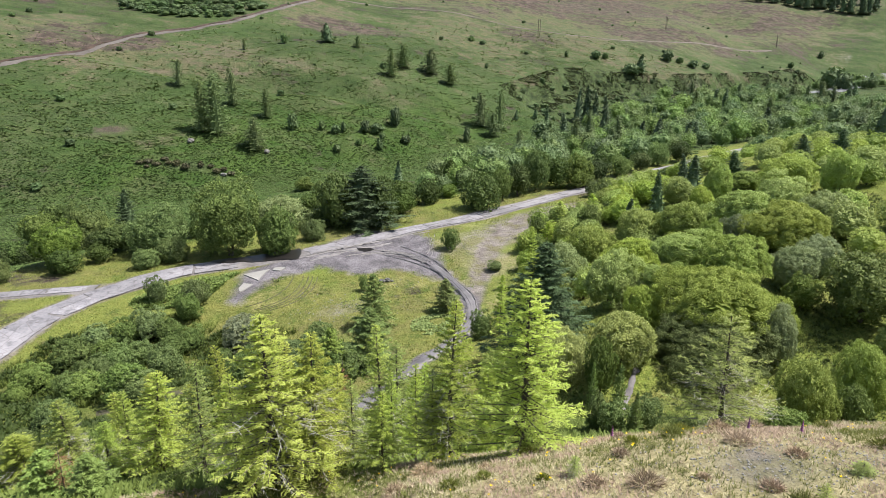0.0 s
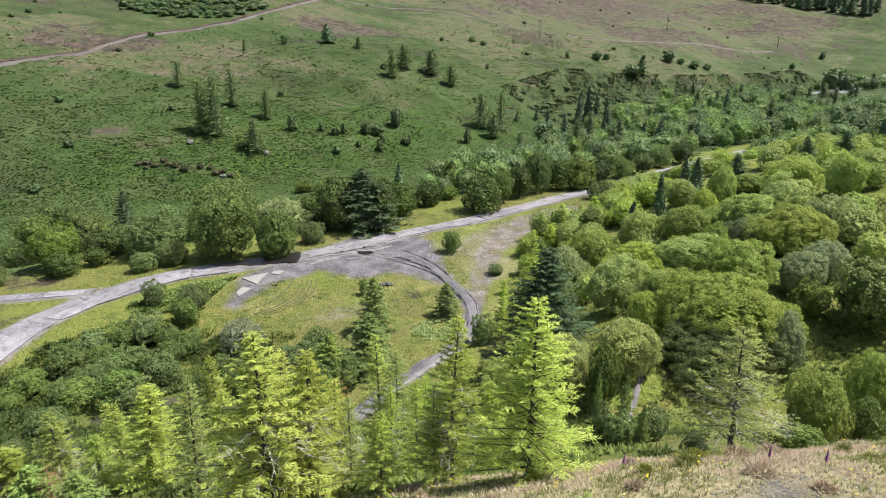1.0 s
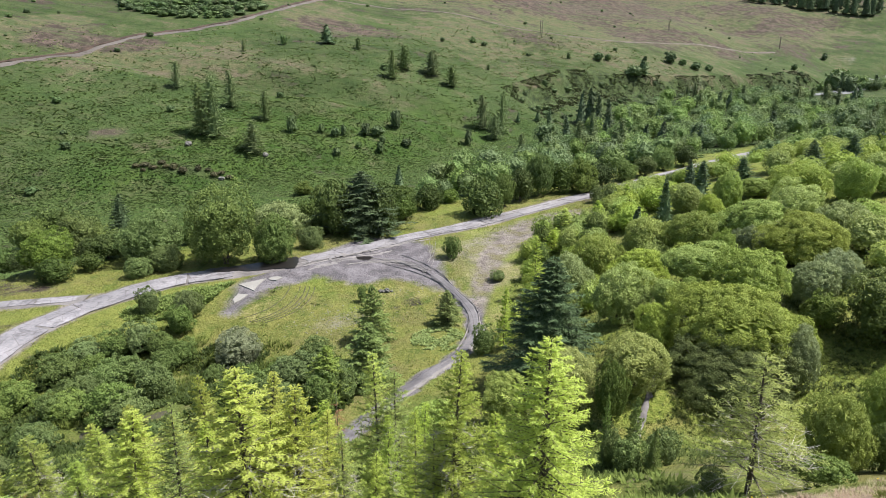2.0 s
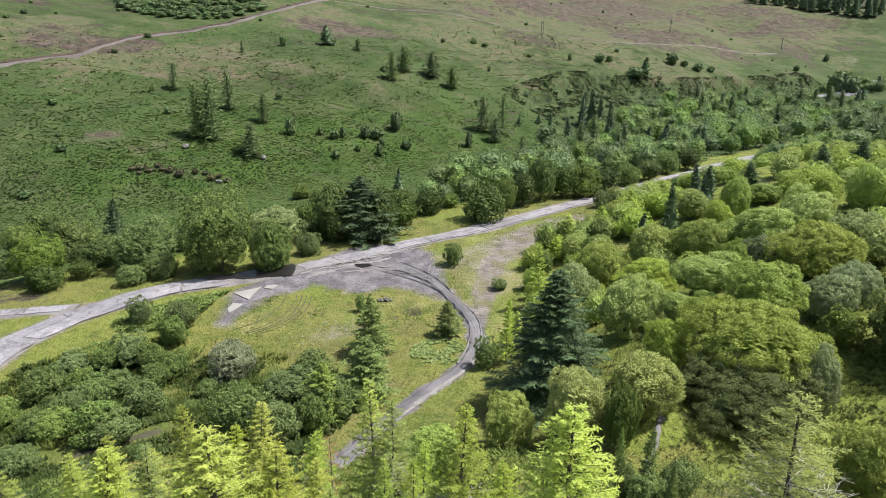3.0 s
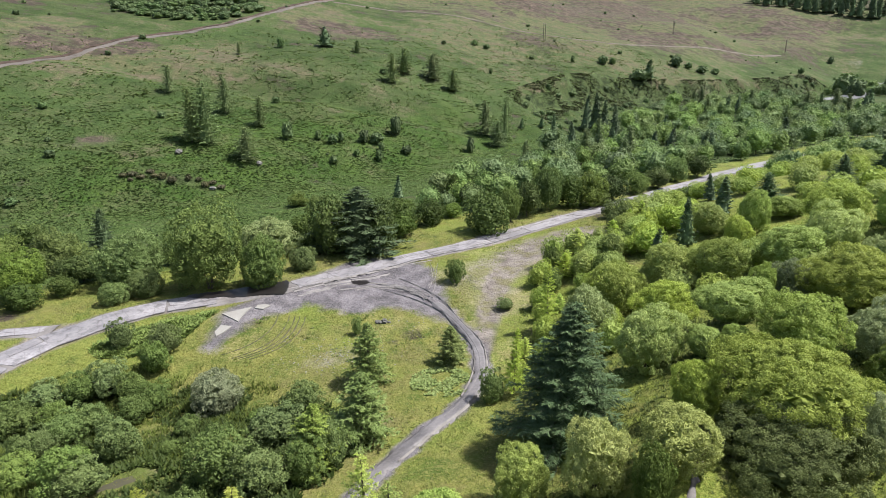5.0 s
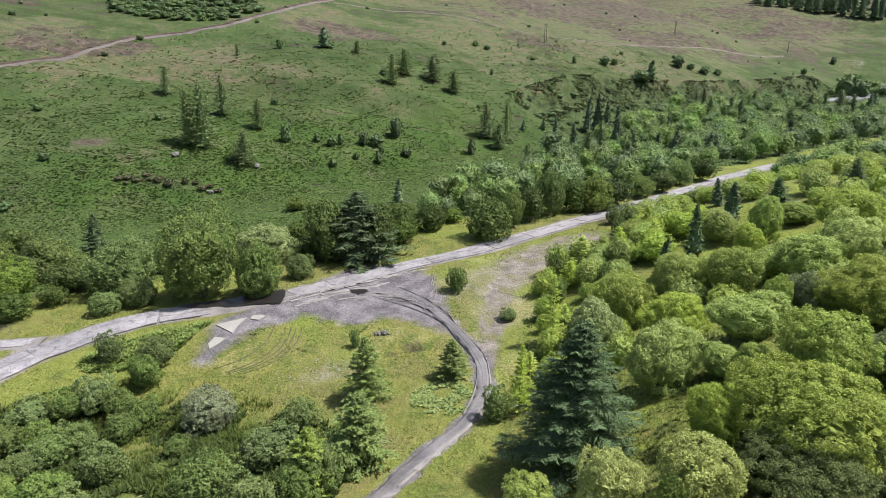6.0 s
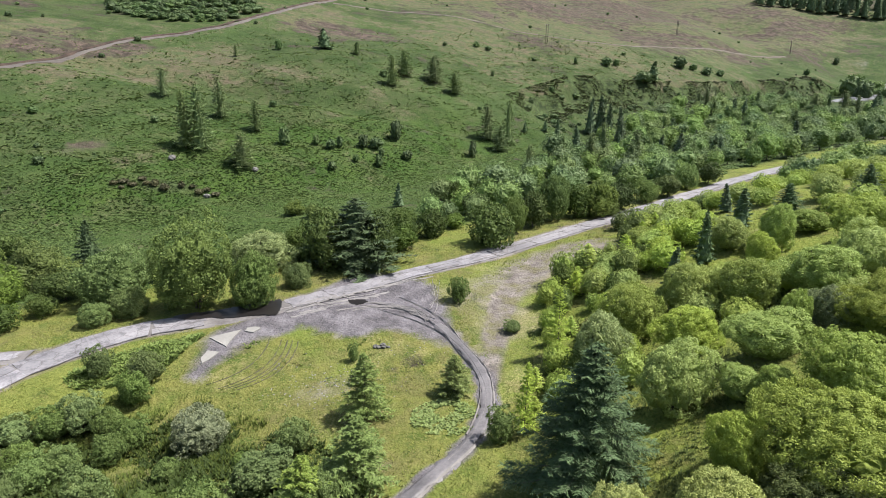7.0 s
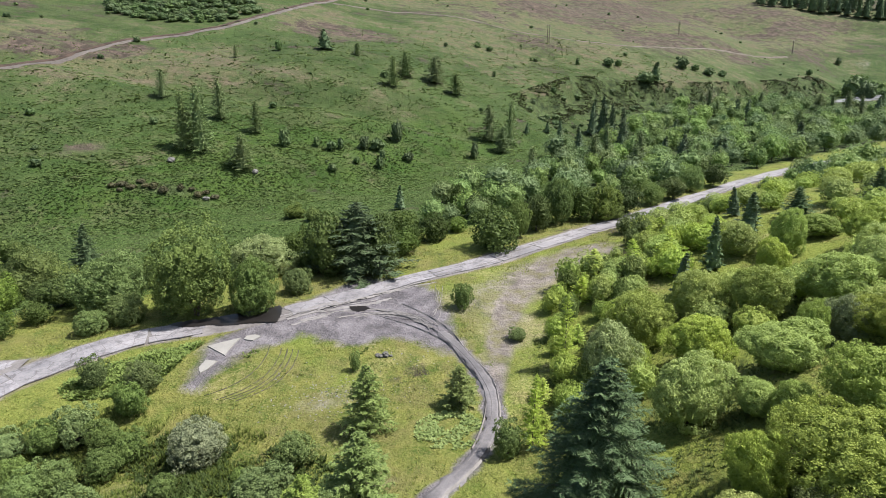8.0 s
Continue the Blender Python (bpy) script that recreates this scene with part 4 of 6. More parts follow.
# ---- trees ----
def wood(height_m, stems, rng, reach, thick, top=0.8, limbs=5, sides=7):
    """Trunks and limbs from the foot up into the crown."""
    soup = Soup()
    for k in range(stems):
        turn = 2 * np.pi * (k + rng.uniform(0, 0.7)) / stems
        out = reach * (0.15 if stems == 1 else rng.uniform(0.35, 0.9))
        tip = np.array([math.cos(turn) * out, math.sin(turn) * out, height_m * top * rng.uniform(0.8, 1.0)])
        t = np.linspace(0, 1, 6)[:, None]
        line = np.c_[tip[0] * t**1.4, tip[1] * t**1.4, tip[2] * t] + 0.03 * height_m * rng.normal(size=(6, 3)) * t
        tube(soup, line - [0, 0, 0.25], thick * (1 - 0.85 * t[:, 0]), sides)
        for _ in range(limbs):
            s = rng.uniform(0.3, 0.8)
            start = line[int(s * 5)]
            way = unit(np.array([rng.normal(), rng.normal(), rng.uniform(0.3, 1.2)]))
            r = np.linspace(0, 1, 4)[:, None]
            tube(soup, start + way * r * reach * rng.uniform(0.4, 0.8), thick * 0.4 * (1 - 0.8 * r[:, 0]), max(sides - 2, 3))
    return soup


def star(rays, centre, cs, rs):
    """How far each ray from the centre runs until it leaves the last of the balls."""
    off = (centre - cs) / rs
    cc = (off**2).sum(-1) - 1
    out = np.zeros(len(rays))
    for k in range(0, len(rays), 600):
        ray = rays[k:k + 600, None] / rs
        a, hb = (ray**2).sum(-1), (ray * off).sum(-1)
        root = hb**2 - a * cc
        out[k:k + 600] = np.where(root > 0, (-hb + np.sqrt(np.maximum(root, 0))) / a, 0).max(-1)
    return out


def leafy(rng, w, h, lobes, leaves, leaf, low=0.06, spread=0.75, core=0.84, grid=(16, 22), clumps=160, puff=0.055, body=0.37):
    """A crown: a few large boughs, clothed in many small rounded clumps of leaves."""
    centre = np.array([0, 0, 0.45 * h])
    cs, rs = [centre], [np.array([body * w, body * w, 1.16 * body * h])]
    for _ in range(lobes):
        way = rng.normal(size=3)
        way[2] = way[2] * 0.8 + 0.2
        way /= np.linalg.norm(way)
        size = rng.uniform(0.12, 0.22)
        c = centre + way * np.array([0.30 * w, 0.30 * w, 0.35 * h]) * rng.uniform(0.75, 1.12)
        c[2] = max(c[2], size * h * 0.8)
        cs.append(c), rs.append(np.array([size * w, size * w, size * h * rng.uniform(0.9, 1.2)]))
    cs, rs = np.array(cs), np.array(rs)
    k = np.arange(clumps) + 0.5
    tilt, turn = np.arccos(1 - 1.86 * k / clumps), k * 2.39996 + rng.uniform(0, 6)
    ways = unit(np.stack([np.sin(tilt) * np.cos(turn), np.sin(tilt) * np.sin(turn), np.cos(tilt)], 1) + 0.09 * rng.normal(size=(clumps, 3)))
    puffs = centre + ways * (star(ways, centre, cs, rs) * rng.uniform(0.90, 1.02, clumps))[:, None]
    sizes = puff * rng.uniform(0.65, 1.35, clumps)
    puff_r = np.stack([sizes * w, sizes * w, sizes * (w + h) / 2], 1)
    rings, sides = 3 * grid[0] // 2, 3 * grid[1] // 2
    up, turn = np.linspace(0.04, np.pi - 0.04, rings), np.linspace(0, 2 * np.pi, sides, endpoint=False)
    ray = np.stack([np.sin(up)[:, None] * np.cos(turn), np.sin(up)[:, None] * np.sin(turn), np.cos(up)[:, None] + 0 * turn], -1)
    far = star(ray.reshape(-1, 3), centre, np.concatenate([cs * [1, 1, 1], puffs]), np.concatenate([rs * 0.94, puff_r])).reshape(rings, sides)
    shell = centre + ray * (far * rng.uniform(core, core + 0.10, far.shape))[..., None]
    shell[..., 2] = np.maximum(shell[..., 2], 0.02 * h)
    soup = Soup()
    k, j = np.meshgrid(np.arange(rings - 1), np.arange(sides), indexing="ij")
    nxt = (j + 1) % sides
    soup.put(shell.reshape(-1, 3), np.stack([k * sides + j, (k + 1) * sides + j, (k + 1) * sides + nxt, k * sides + nxt], -1).reshape(-1, 4))
    share = sizes**2 / (sizes**2).sum()
    pick = rng.choice(clumps, int(leaves * 2.4), p=share)
    way = unit(rng.normal(size=(len(pick), 3)) + 0.9 * ways[pick] + [0, 0, 0.2])
    p = puffs[pick] + way * puff_r[pick] * rng.uniform(0.85, 1.22, (len(pick), 1))
    line = unit(p - centre)
    ring = np.clip(np.round((np.arccos(np.clip(line[:, 2], -1, 1)) - 0.04) / (np.pi - 0.08) * (rings - 1)).astype(int), 0, rings - 1)
    turn_at = np.round(np.mod(np.arctan2(line[:, 1], line[:, 0]), 2 * np.pi) / (2 * np.pi) * sides).astype(int) % sides
    more = rng.choice(len(p), len(p) // 3, replace=False)
    p[more] = centre + line[more] * (far[ring[more], turn_at[more]] * rng.uniform(0.9, 1.0, len(more)))[:, None]
    way[more] = line[more]
    keep = (np.linalg.norm(p - centre, axis=1) > 0.88 * far[ring, turn_at]) & (p[:, 2] > low * h)
    p, way = p[keep][:leaves], way[keep][:leaves]
    flat = unit(way + spread * rng.normal(size=p.shape))
    axis = np.cross(flat, rng.normal(size=p.shape)) + 0.3 * way
    size = leaf * rng.uniform(0.6, 1.35, len(p))
    return slips(soup, p, axis, flat, size, size * 0.8)


def conifer(rng, h, w, boughs, twigs, tuft, droop=0.12, lift=0.25, bare=0.06, taper=0.85, fan=0.55, thin=0.35, per=4, gap=0.0, wild=0.45, slope=(-0.35, 0.15), twiggy=True, core=0.0, uneven=(0.72, 1.12)):
    """Needles of a conifer: boughs in whorls, side twigs, and tufts along them. Returns needles and wood."""
    needles, sticks = Soup(), Soup()
    bend = rng.normal(size=2) * 0.02 * h
    t = np.linspace(0, 1, 9)
    trunk = np.c_[bend[0] * t**2, bend[1] * t**2, h * 0.985 * t - 0.3 * (1 - t)]
    tube(sticks, trunk, 0.010 * h * (1.05 - t) + 0.012, 7)
    centres, axes, flats, sizes = [], [], [], []
    for k in range(boughs):
        s = bare + (0.985 - bare) * ((k + rng.uniform(0, 1)) / boughs) ** 0.9
        turn = k * 2.399 + rng.uniform(-0.4, 0.4)
        if gap and rng.random() < gap:
            continue
        long = 0.5 * w * ((1 - s) ** taper) * rng.uniform(*uneven) + 0.03 * h * (1 - s) + 0.06
        out = np.array([math.cos(turn), math.sin(turn), 0])
        r = np.linspace(0, 1, 6)
        rise = lift * (0.3 + 0.9 * s) * r - droop * 2 * r * (1 - s) + 0.35 * droop * 2 * r**3 * (1 - 0.4 * s)
        line = np.array([np.interp(s, t, trunk[:, 0]), np.interp(s, t, trunk[:, 1]), s * h]) + out * (r * long)[:, None] + np.array([0, 0, 1]) * (rise * long)[:, None]
        if twiggy:
            tube(sticks, line, (0.004 * h * (1 - s) + 0.008) * (1 - 0.8 * r), 4)
        across = np.cross(out, [0, 0, 1])
        count = max(4, int(twigs * long / (0.5 * w) + 2))
        q = rng.uniform(0.12, 1.0, count)
        side = np.where(rng.random(count) < 0.5, -1, 1)
        start = np.stack([np.interp(q, r, line[:, a]) for a in range(3)], 1)
        reach = fan * long * (1.05 - q) * rng.uniform(0.5, 1.1, count) + 0.06 * w * 0.5
        way = unit(out * rng.uniform(0.5, 1.1, (count, 1)) + across * side[:, None] + np.array([0, 0, 1]) * rng.uniform(*slope, (count, 1)))
        for j in range(per):
            f = (j + rng.uniform(0, 1, (count, 1))) / per
            centres.append(start + way * reach[:, None] * f - np.array([0, 0, 1]) * 0.12 * reach[:, None] * f**2)
            axes.append(way + wild * rng.normal(size=way.shape))
            flats.append(np.array([0, 0, 1.0]) + 0.7 * rng.normal(size=way.shape))
            sizes.append(tuft * rng.uniform(0.65, 1.3, count) * (0.75 + 0.5 * reach / (0.3 * w)))
    if core:
        up, turn = np.linspace(bare + 0.03, 0.9, 9), np.linspace(0, 2 * np.pi, 10, endpoint=False)
        reach = core * 0.5 * w * (1 - up[:, None]) ** taper * rng.uniform(0.7, 1.15, (9, 10))
        verts = np.stack([reach * np.cos(turn), reach * np.sin(turn), h * up[:, None] + 0 * turn], -1).reshape(-1, 3)
        k, j = np.meshgrid(np.arange(8), np.arange(10), indexing="ij")
        needles.put(verts, np.stack([k * 10 + j, k * 10 + (j + 1) % 10, (k + 1) * 10 + (j + 1) % 10, (k + 1) * 10 + j], -1).reshape(-1, 4))
    tip = trunk[-1] + np.array([0, 0, 1]) * np.linspace(-0.08 * h, 0.015 * h, 14)[:, None]
    centres.append(tip), axes.append(np.array([0, 0, 1.0]) + 0.6 * rng.normal(size=tip.shape)), flats.append(rng.normal(size=tip.shape)), sizes.append(np.full(14, tuft))
    size = np.concatenate(sizes)
    slips(needles, np.concatenate(centres), np.concatenate(axes), np.concatenate(flats), size, size * thin)
    return needles, sticks


def dead_twigs(rng, h, w, count):
    """Bare lichen-grey boughs low on a trunk."""
    soup = Soup()
    for k in range(count):
        s, turn = rng.uniform(0.08, 0.62), rng.uniform(0, 2 * np.pi)
        long = 0.5 * w * (1 - 0.6 * s) * rng.uniform(0.7, 1.15)
        out = np.array([math.cos(turn), math.sin(turn), 0])
        r = np.linspace(0, 1, 5)[:, None]
        line = [0, 0, s * h] + out * r * long + np.array([0, 0, 1]) * (0.1 * r - 0.35 * r**2) * long
        tube(soup, line, 0.012 * (1 - 0.8 * r[:, 0]), 4)
        for _ in range(12):
            q = rng.uniform(0.3, 1)
            p = [0, 0, s * h] + out * q * long + np.array([0, 0, 1]) * (0.1 * q - 0.35 * q * q) * long
            way = unit(out * 0.6 + rng.normal(size=3) * 0.7)
            tube(soup, p + way * np.linspace(0, 1, 3)[:, None] * 0.35 * long * rng.uniform(0.5, 1), [0.007, 0.005, 0.003], 3)
    return soup


class Kind:
    """Meshes of one kind of tree in a few shapes, planted again and again."""

    def __init__(self, name, label, category, shapes):
        self.name, self.label, self.category, self.shapes, self.used = name, label, category, shapes, 0
        self.first = {}

    def plant(self, x, y, h, w, turn, group="", label="", sink=0.1):
        shape = self.used % len(self.shapes)
        self.used += 1
        h0, w0, parts = self.shapes[shape]
        m = Matrix.Translation((x, y, on_ground(x, y, -sink))) @ Matrix.Rotation(turn, 4, "Z") @ Matrix.Diagonal((w / w0, w / w0, h / h0, 1))
        if shape not in self.first:
            ob = thing(self.name, self.label, self.category)
            for name, mesh, note in parts:
                tagged(part(name, mesh, ob, note), kind="stuff" if name == "dead_bough" else "")
            ob.matrix_basis = m
            self.first[shape] = copy = ob
        else:
            src = self.first[shape]
            copy = thing(self.name, self.label, self.category)
            for child in src.children:
                twin = child.copy()
                scene.collection.objects.link(twin)
                twin.parent = copy
            copy.matrix_basis = m
        return tagged(copy, label or self.label, self.category, group)


def leafy_shapes(seed, count, h, w, lobes, leaves, leaf, material, stems, thick, name, low=0.05, spread=0.75, core=0.84, grid=(16, 22), clumps=160, puff=0.055, body=0.37):
    out = []
    for k in range(count):
        rng = np.random.default_rng(seed + k)
        crown = leafy(rng, w, h, lobes, leaves, leaf, low, spread, core, grid, clumps, puff, body).mesh(name + "_crown", material)
        trunk = wood(h, stems, rng, 0.36 * w, thick, 0.8, *((2, 4) if leaves < 5000 else (4, 5))).mesh(name + "_trunk", M_BARK, True)
        out.append((h, w, [("trunk", trunk, ""), ("crown", crown, "")]))
    return out


def conifer_shapes(seed, count, h, w, material, name, dead=(), **given):
    out = []
    for k in range(count):
        rng = np.random.default_rng(seed + k)
        needles, sticks = conifer(rng, h, w, **given)
        parts = [("trunk", sticks.mesh(name + "_trunk", M_BARK, True), ""), ("crown", needles.mesh(name + "_crown", material), "")]
        if k in dead:
            parts.append(("dead_bough", dead_twigs(rng, h, w, 34).mesh(name + "_dead", M_DEADWOOD), "bare grey lichen-covered boughs"))
        out.append((h, w, parts))
    return out


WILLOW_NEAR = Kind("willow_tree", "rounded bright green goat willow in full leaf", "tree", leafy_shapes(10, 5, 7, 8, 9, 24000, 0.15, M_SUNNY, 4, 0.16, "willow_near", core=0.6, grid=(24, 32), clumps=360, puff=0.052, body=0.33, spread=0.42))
WILLOW_BIG = Kind("willow_tree", "broad rounded yellow-green willow with many stems", "tree", leafy_shapes(15, 1, 9, 13, 24, 80000, 0.125, M_GOLDEN, 6, 0.18, "willow_big", core=0.62, grid=(32, 44), clumps=620, puff=0.036, body=0.31, spread=0.42))
WILLOW_DARK = Kind("willow_tree", "broad rounded deep green willow with many stems", "tree", leafy_shapes(16, 1, 9, 13, 24, 70000, 0.125, M_WILLOW, 6, 0.18, "willow_dark", core=0.62, grid=(32, 44), clumps=620, puff=0.036, body=0.31, spread=0.42))
WILLOW_COOL = Kind("willow_tree", "rounded silvery green willow in full leaf", "tree", leafy_shapes(18, 2, 7, 8, 10, 24000, 0.15, M_COOL, 4, 0.16, "willow_cool", core=0.6, grid=(24, 32), clumps=360, puff=0.05, body=0.33, spread=0.42))
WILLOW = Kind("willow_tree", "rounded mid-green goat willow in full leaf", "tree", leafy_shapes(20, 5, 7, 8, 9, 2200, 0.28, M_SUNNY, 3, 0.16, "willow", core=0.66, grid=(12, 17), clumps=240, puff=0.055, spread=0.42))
VERGE_TREE = Kind("verge_tree", "leafy green tree on the verge of the road", "tree", leafy_shapes(25, 4, 7, 8, 20, 3200, 0.30, M_VERGE, 3, 0.16, "verge", core=0.64, grid=(15, 20), clumps=230, puff=0.062, body=0.27, spread=0.42))
VERGE_WILLOW = Kind("willow_bush", "rounded fresh green willow on the verge of the road", "bush", leafy_shapes(27, 3, 7, 9, 10, 12000, 0.19, M_FINE, 4, 0.12, "verge_willow", core=0.6, grid=(20, 27), clumps=300, puff=0.05, body=0.35, spread=0.45))
GREY_WILLOW = Kind("grey_willow_bush", "rounded grey-green willow bush in the grass", "bush", leafy_shapes(30, 2, 5, 7, 10, 11000, 0.14, M_WILLOW_GREY, 5, 0.10, "grey_willow", spread=0.55, core=0.66, grid=(22, 30), clumps=260, puff=0.045))
OLIVE = Kind("olive_willow_bush", "spreading olive-green willow with thin twiggy crown", "bush", leafy_shapes(40, 3, 7, 7.5, 12, 19000, 0.14, M_OLIVE, 6, 0.10, "olive", spread=0.55, core=0.58, grid=(24, 32), clumps=330, puff=0.05))
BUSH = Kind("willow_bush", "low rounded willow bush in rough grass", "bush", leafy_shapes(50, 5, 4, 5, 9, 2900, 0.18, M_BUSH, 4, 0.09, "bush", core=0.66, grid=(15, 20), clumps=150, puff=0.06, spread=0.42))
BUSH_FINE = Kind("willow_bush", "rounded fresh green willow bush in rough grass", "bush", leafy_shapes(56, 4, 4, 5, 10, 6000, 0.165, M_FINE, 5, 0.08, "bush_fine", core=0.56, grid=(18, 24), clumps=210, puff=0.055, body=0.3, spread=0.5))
BIRCH = Kind("birch_tree", "tall loose-crowned birch beside the old road", "tree", leafy_shapes(60, 2, 14, 10, 22, 14000, 0.26, M_BIRCH, 2, 0.22, "birch", spread=0.55, core=0.58, grid=(24, 30), clumps=420, puff=0.055, body=0.27))
ALDER_NEAR = Kind("alder_tree", "large dark green alder on the slope", "tree", leafy_shapes(75, 2, 8, 8, 12, 9000, 0.22, M_WILLOW, 3, 0.18, "alder_near", core=0.64, grid=(20, 27), clumps=280, puff=0.055, body=0.31, spread=0.42))
ALDER = Kind("alder_tree", "dark green alder among valley woodland", "tree", leafy_shapes(70, 4, 8, 7, 11, 1300, 0.36, M_DARKLEAF, 1, 0.16, "alder", core=0.7, grid=(9, 12), clumps=110, puff=0.075, body=0.33, spread=0.42))
FAR_TREE = Kind("valley_tree", "mid-green broadleaf tree in the valley woodland", "tree", leafy_shapes(80, 5, 8, 7, 11, 1300, 0.36, M_WOOD, 1, 0.16, "far_tree", core=0.7, grid=(9, 12), clumps=110, puff=0.075, body=0.33, spread=0.42))
FAR_BUSH = Kind("hill_bush", "small dark green bush on the bracken hillside", "bush", leafy_shapes(90, 4, 4, 5, 8, 160, 0.62, M_HILLBUSH, 1, 0.1, "hill_bush", grid=(6, 8), clumps=40, puff=0.09))
SHRUB = Kind("heath_shrub", "low dark brown heath shrub on the hillside", "shrub", leafy_shapes(95, 3, 2, 4, 14, 400, 0.42, M_SCRUB, 1, 0.06, "shrub", spread=1.2, grid=(6, 8), clumps=40, puff=0.08))
LARCH = Kind("larch_tree", "young sunlit larch with bright yellow-green needles", "tree", conifer_shapes(100, 4, 9, 3.6, M_LARCH, "larch", boughs=170, twigs=50, tuft=0.125, droop=0.03, lift=0.5, per=7, thin=0.26, bare=0.03, taper=0.72, fan=0.27, dead=(1,), wild=0.45, slope=(-0.5, 0.9), uneven=(0.65, 1.2)))
LARCH_MID = Kind("larch_tree", "young larch with fresh light green needles", "tree", conifer_shapes(105, 4, 9, 3.6, M_LARCH_MID, "larch_mid", boughs=165, twigs=42, tuft=0.135, droop=0.04, lift=0.45, per=7, thin=0.26, bare=0.03, taper=0.68, fan=0.28, dead=(0, 1, 3), wild=0.45, slope=(-0.5, 0.85), uneven=(0.6, 1.2)))
LARCH_COOL = Kind("larch_tree", "young larch with cool green needles and bare lower boughs", "tree", conifer_shapes(110, 3, 9, 3.6, M_LARCH_COOL, "larch_cool", boughs=150, twigs=38, tuft=0.14, droop=0.07, lift=0.4, per=6, thin=0.26, bare=0.06, taper=0.68, gap=0.1, fan=0.28, dead=(0, 2), wild=0.45, slope=(-0.5, 0.8), uneven=(0.6, 1.2)))
LARCH_SPARSE = Kind("larch_tree", "sparse young larch with open boughs and bare foot", "tree", conifer_shapes(117, 2, 9, 4.6, M_LARCH_COOL, "larch_sparse", boughs=95, twigs=44, tuft=0.14, droop=0.08, lift=0.22, per=6, thin=0.26, bare=0.16, taper=0.62, gap=0.12, fan=0.28, dead=(0,), wild=0.45, slope=(-0.4, 0.7), uneven=(0.6, 1.2)))
LARCH_FAR = Kind("larch_tree", "young light green larch at the edge of the willows", "tree", conifer_shapes(125, 2, 9, 4, M_LARCH_COOL, "larch_far", boughs=90, twigs=16, tuft=0.38, droop=0.06, lift=0.35, per=4, thin=0.34, taper=0.7, fan=0.4, wild=0.4, slope=(-0.3, 0.6), uneven=(0.6, 1.2), twiggy=False))
YOUNG_FIR = Kind("young_larch", "small mid-green larch standing alone in the grass", "tree", conifer_shapes(120, 3, 7, 4.4, M_FIR, "fir", boughs=110, twigs=26, tuft=0.30, droop=0.08, lift=0.25, per=6, thin=0.30, taper=0.72, uneven=(0.5, 1.25)))
SPRUCE = Kind("spruce_tree", "dense dark blue-green spruce with layered boughs", "tree", conifer_shapes(130, 2, 15, 11, M_SPRUCE, "spruce", boughs=190, twigs=100, tuft=0.32, droop=0.20, lift=0.18, per=8, thin=0.26, taper=0.85, fan=0.42, bare=0.02, wild=0.3, core=0.5))
SPRUCE_MID = Kind("spruce_tree", "dense dark blue-green spruce with layered boughs", "tree", conifer_shapes(135, 2, 15, 11, M_SPRUCE, "spruce_mid", boughs=100, twigs=46, tuft=0.6, droop=0.20, lift=0.18, per=7, thin=0.26, taper=0.85, fan=0.42, bare=0.02, wild=0.3, core=0.5))
FAR_SPRUCE = Kind("spruce_tree", "dark conical spruce on the valley side", "tree", conifer_shapes(140, 3, 12, 5.5, M_FARCON, "far_spruce", boughs=48, twigs=9, tuft=0.95, droop=0.15, lift=0.15, per=3, thin=0.6, taper=0.85, twiggy=False, core=0.72))
PINE = Kind("pine_tree", "dark ragged pine on the bracken hillside", "tree", conifer_shapes(150, 3, 12, 6, M_PINE, "pine", boughs=84, twigs=13, tuft=0.55, droop=0.0, lift=0.35, per=4, thin=0.32, taper=0.5, bare=0.02, gap=0.05, core=0.35, twiggy=False))


def plant_all(kind, rows, group, rng, label="", wide=1.0, tall=1.0):
    for x, y, h, w in rows:
        kind.plant(x, y, h * tall, w * wide, rng.uniform(0, 6.28), group, label)


rng = np.random.default_rng(77)
plant_all(PINE, HILL_PINES, "pines on the hillside", rng, "", 1.3)
plant_all(FAR_SPRUCE, HILL_SPRUCES, "dark spruces on the valley side", rng, "", 1.35)
plant_all(FAR_BUSH, HILL_BUSHES, "bushes on the hillside", rng)
plant_all(FAR_BUSH, FAR_BUSHES[:12] + FAR_BUSHES[13:], "bushes on the hillside", rng)
for k, (x, y, h, w) in enumerate(ROADSIDE):
    kind = BIRCH if k in (0, 7) else WILLOW_COOL if k == 9 else ALDER_NEAR if k in (1, 2, 3) else VERGE_WILLOW if k in (4, 5, 6, 8, 10) else VERGE_TREE
    kind.plant(x, y, h * 1.08, w * (0.92 if kind is BIRCH else 1.0), rng.uniform(0, 6.28), "trees along the road", "tall loose-crowned birch beside the old road" if kind is BIRCH else "rounded fresh green willow on the verge of the road" if kind is VERGE_WILLOW else "leafy green tree on the verge of the road", 0.1 * h)
plant_all(VERGE_TREE, FAR_BUSHES[12:13], "trees along the road", rng, "leafy green tree behind the road verge")
plant_all(SPRUCE_MID, ROADSIDE_SPRUCE, "spruces by the road", rng, "", 1.4, 0.9)
for k, (x, y, h, w) in enumerate(VALLEY_EDGE):
    (ALDER_NEAR if k % 4 == 1 else BUSH if h < 5.5 else VERGE_WILLOW if k % 2 else VERGE_TREE).plant(x, y, h * rng.uniform(0.85, 1.2), w * rng.uniform(0.85, 1.1), rng.uniform(0, 6.28), "trees along the road", "broadleaf tree along the far edge of the road")
plant_all(YOUNG_FIR, FIELD_FIRS, "young larches in the field", rng, "", 1.5)
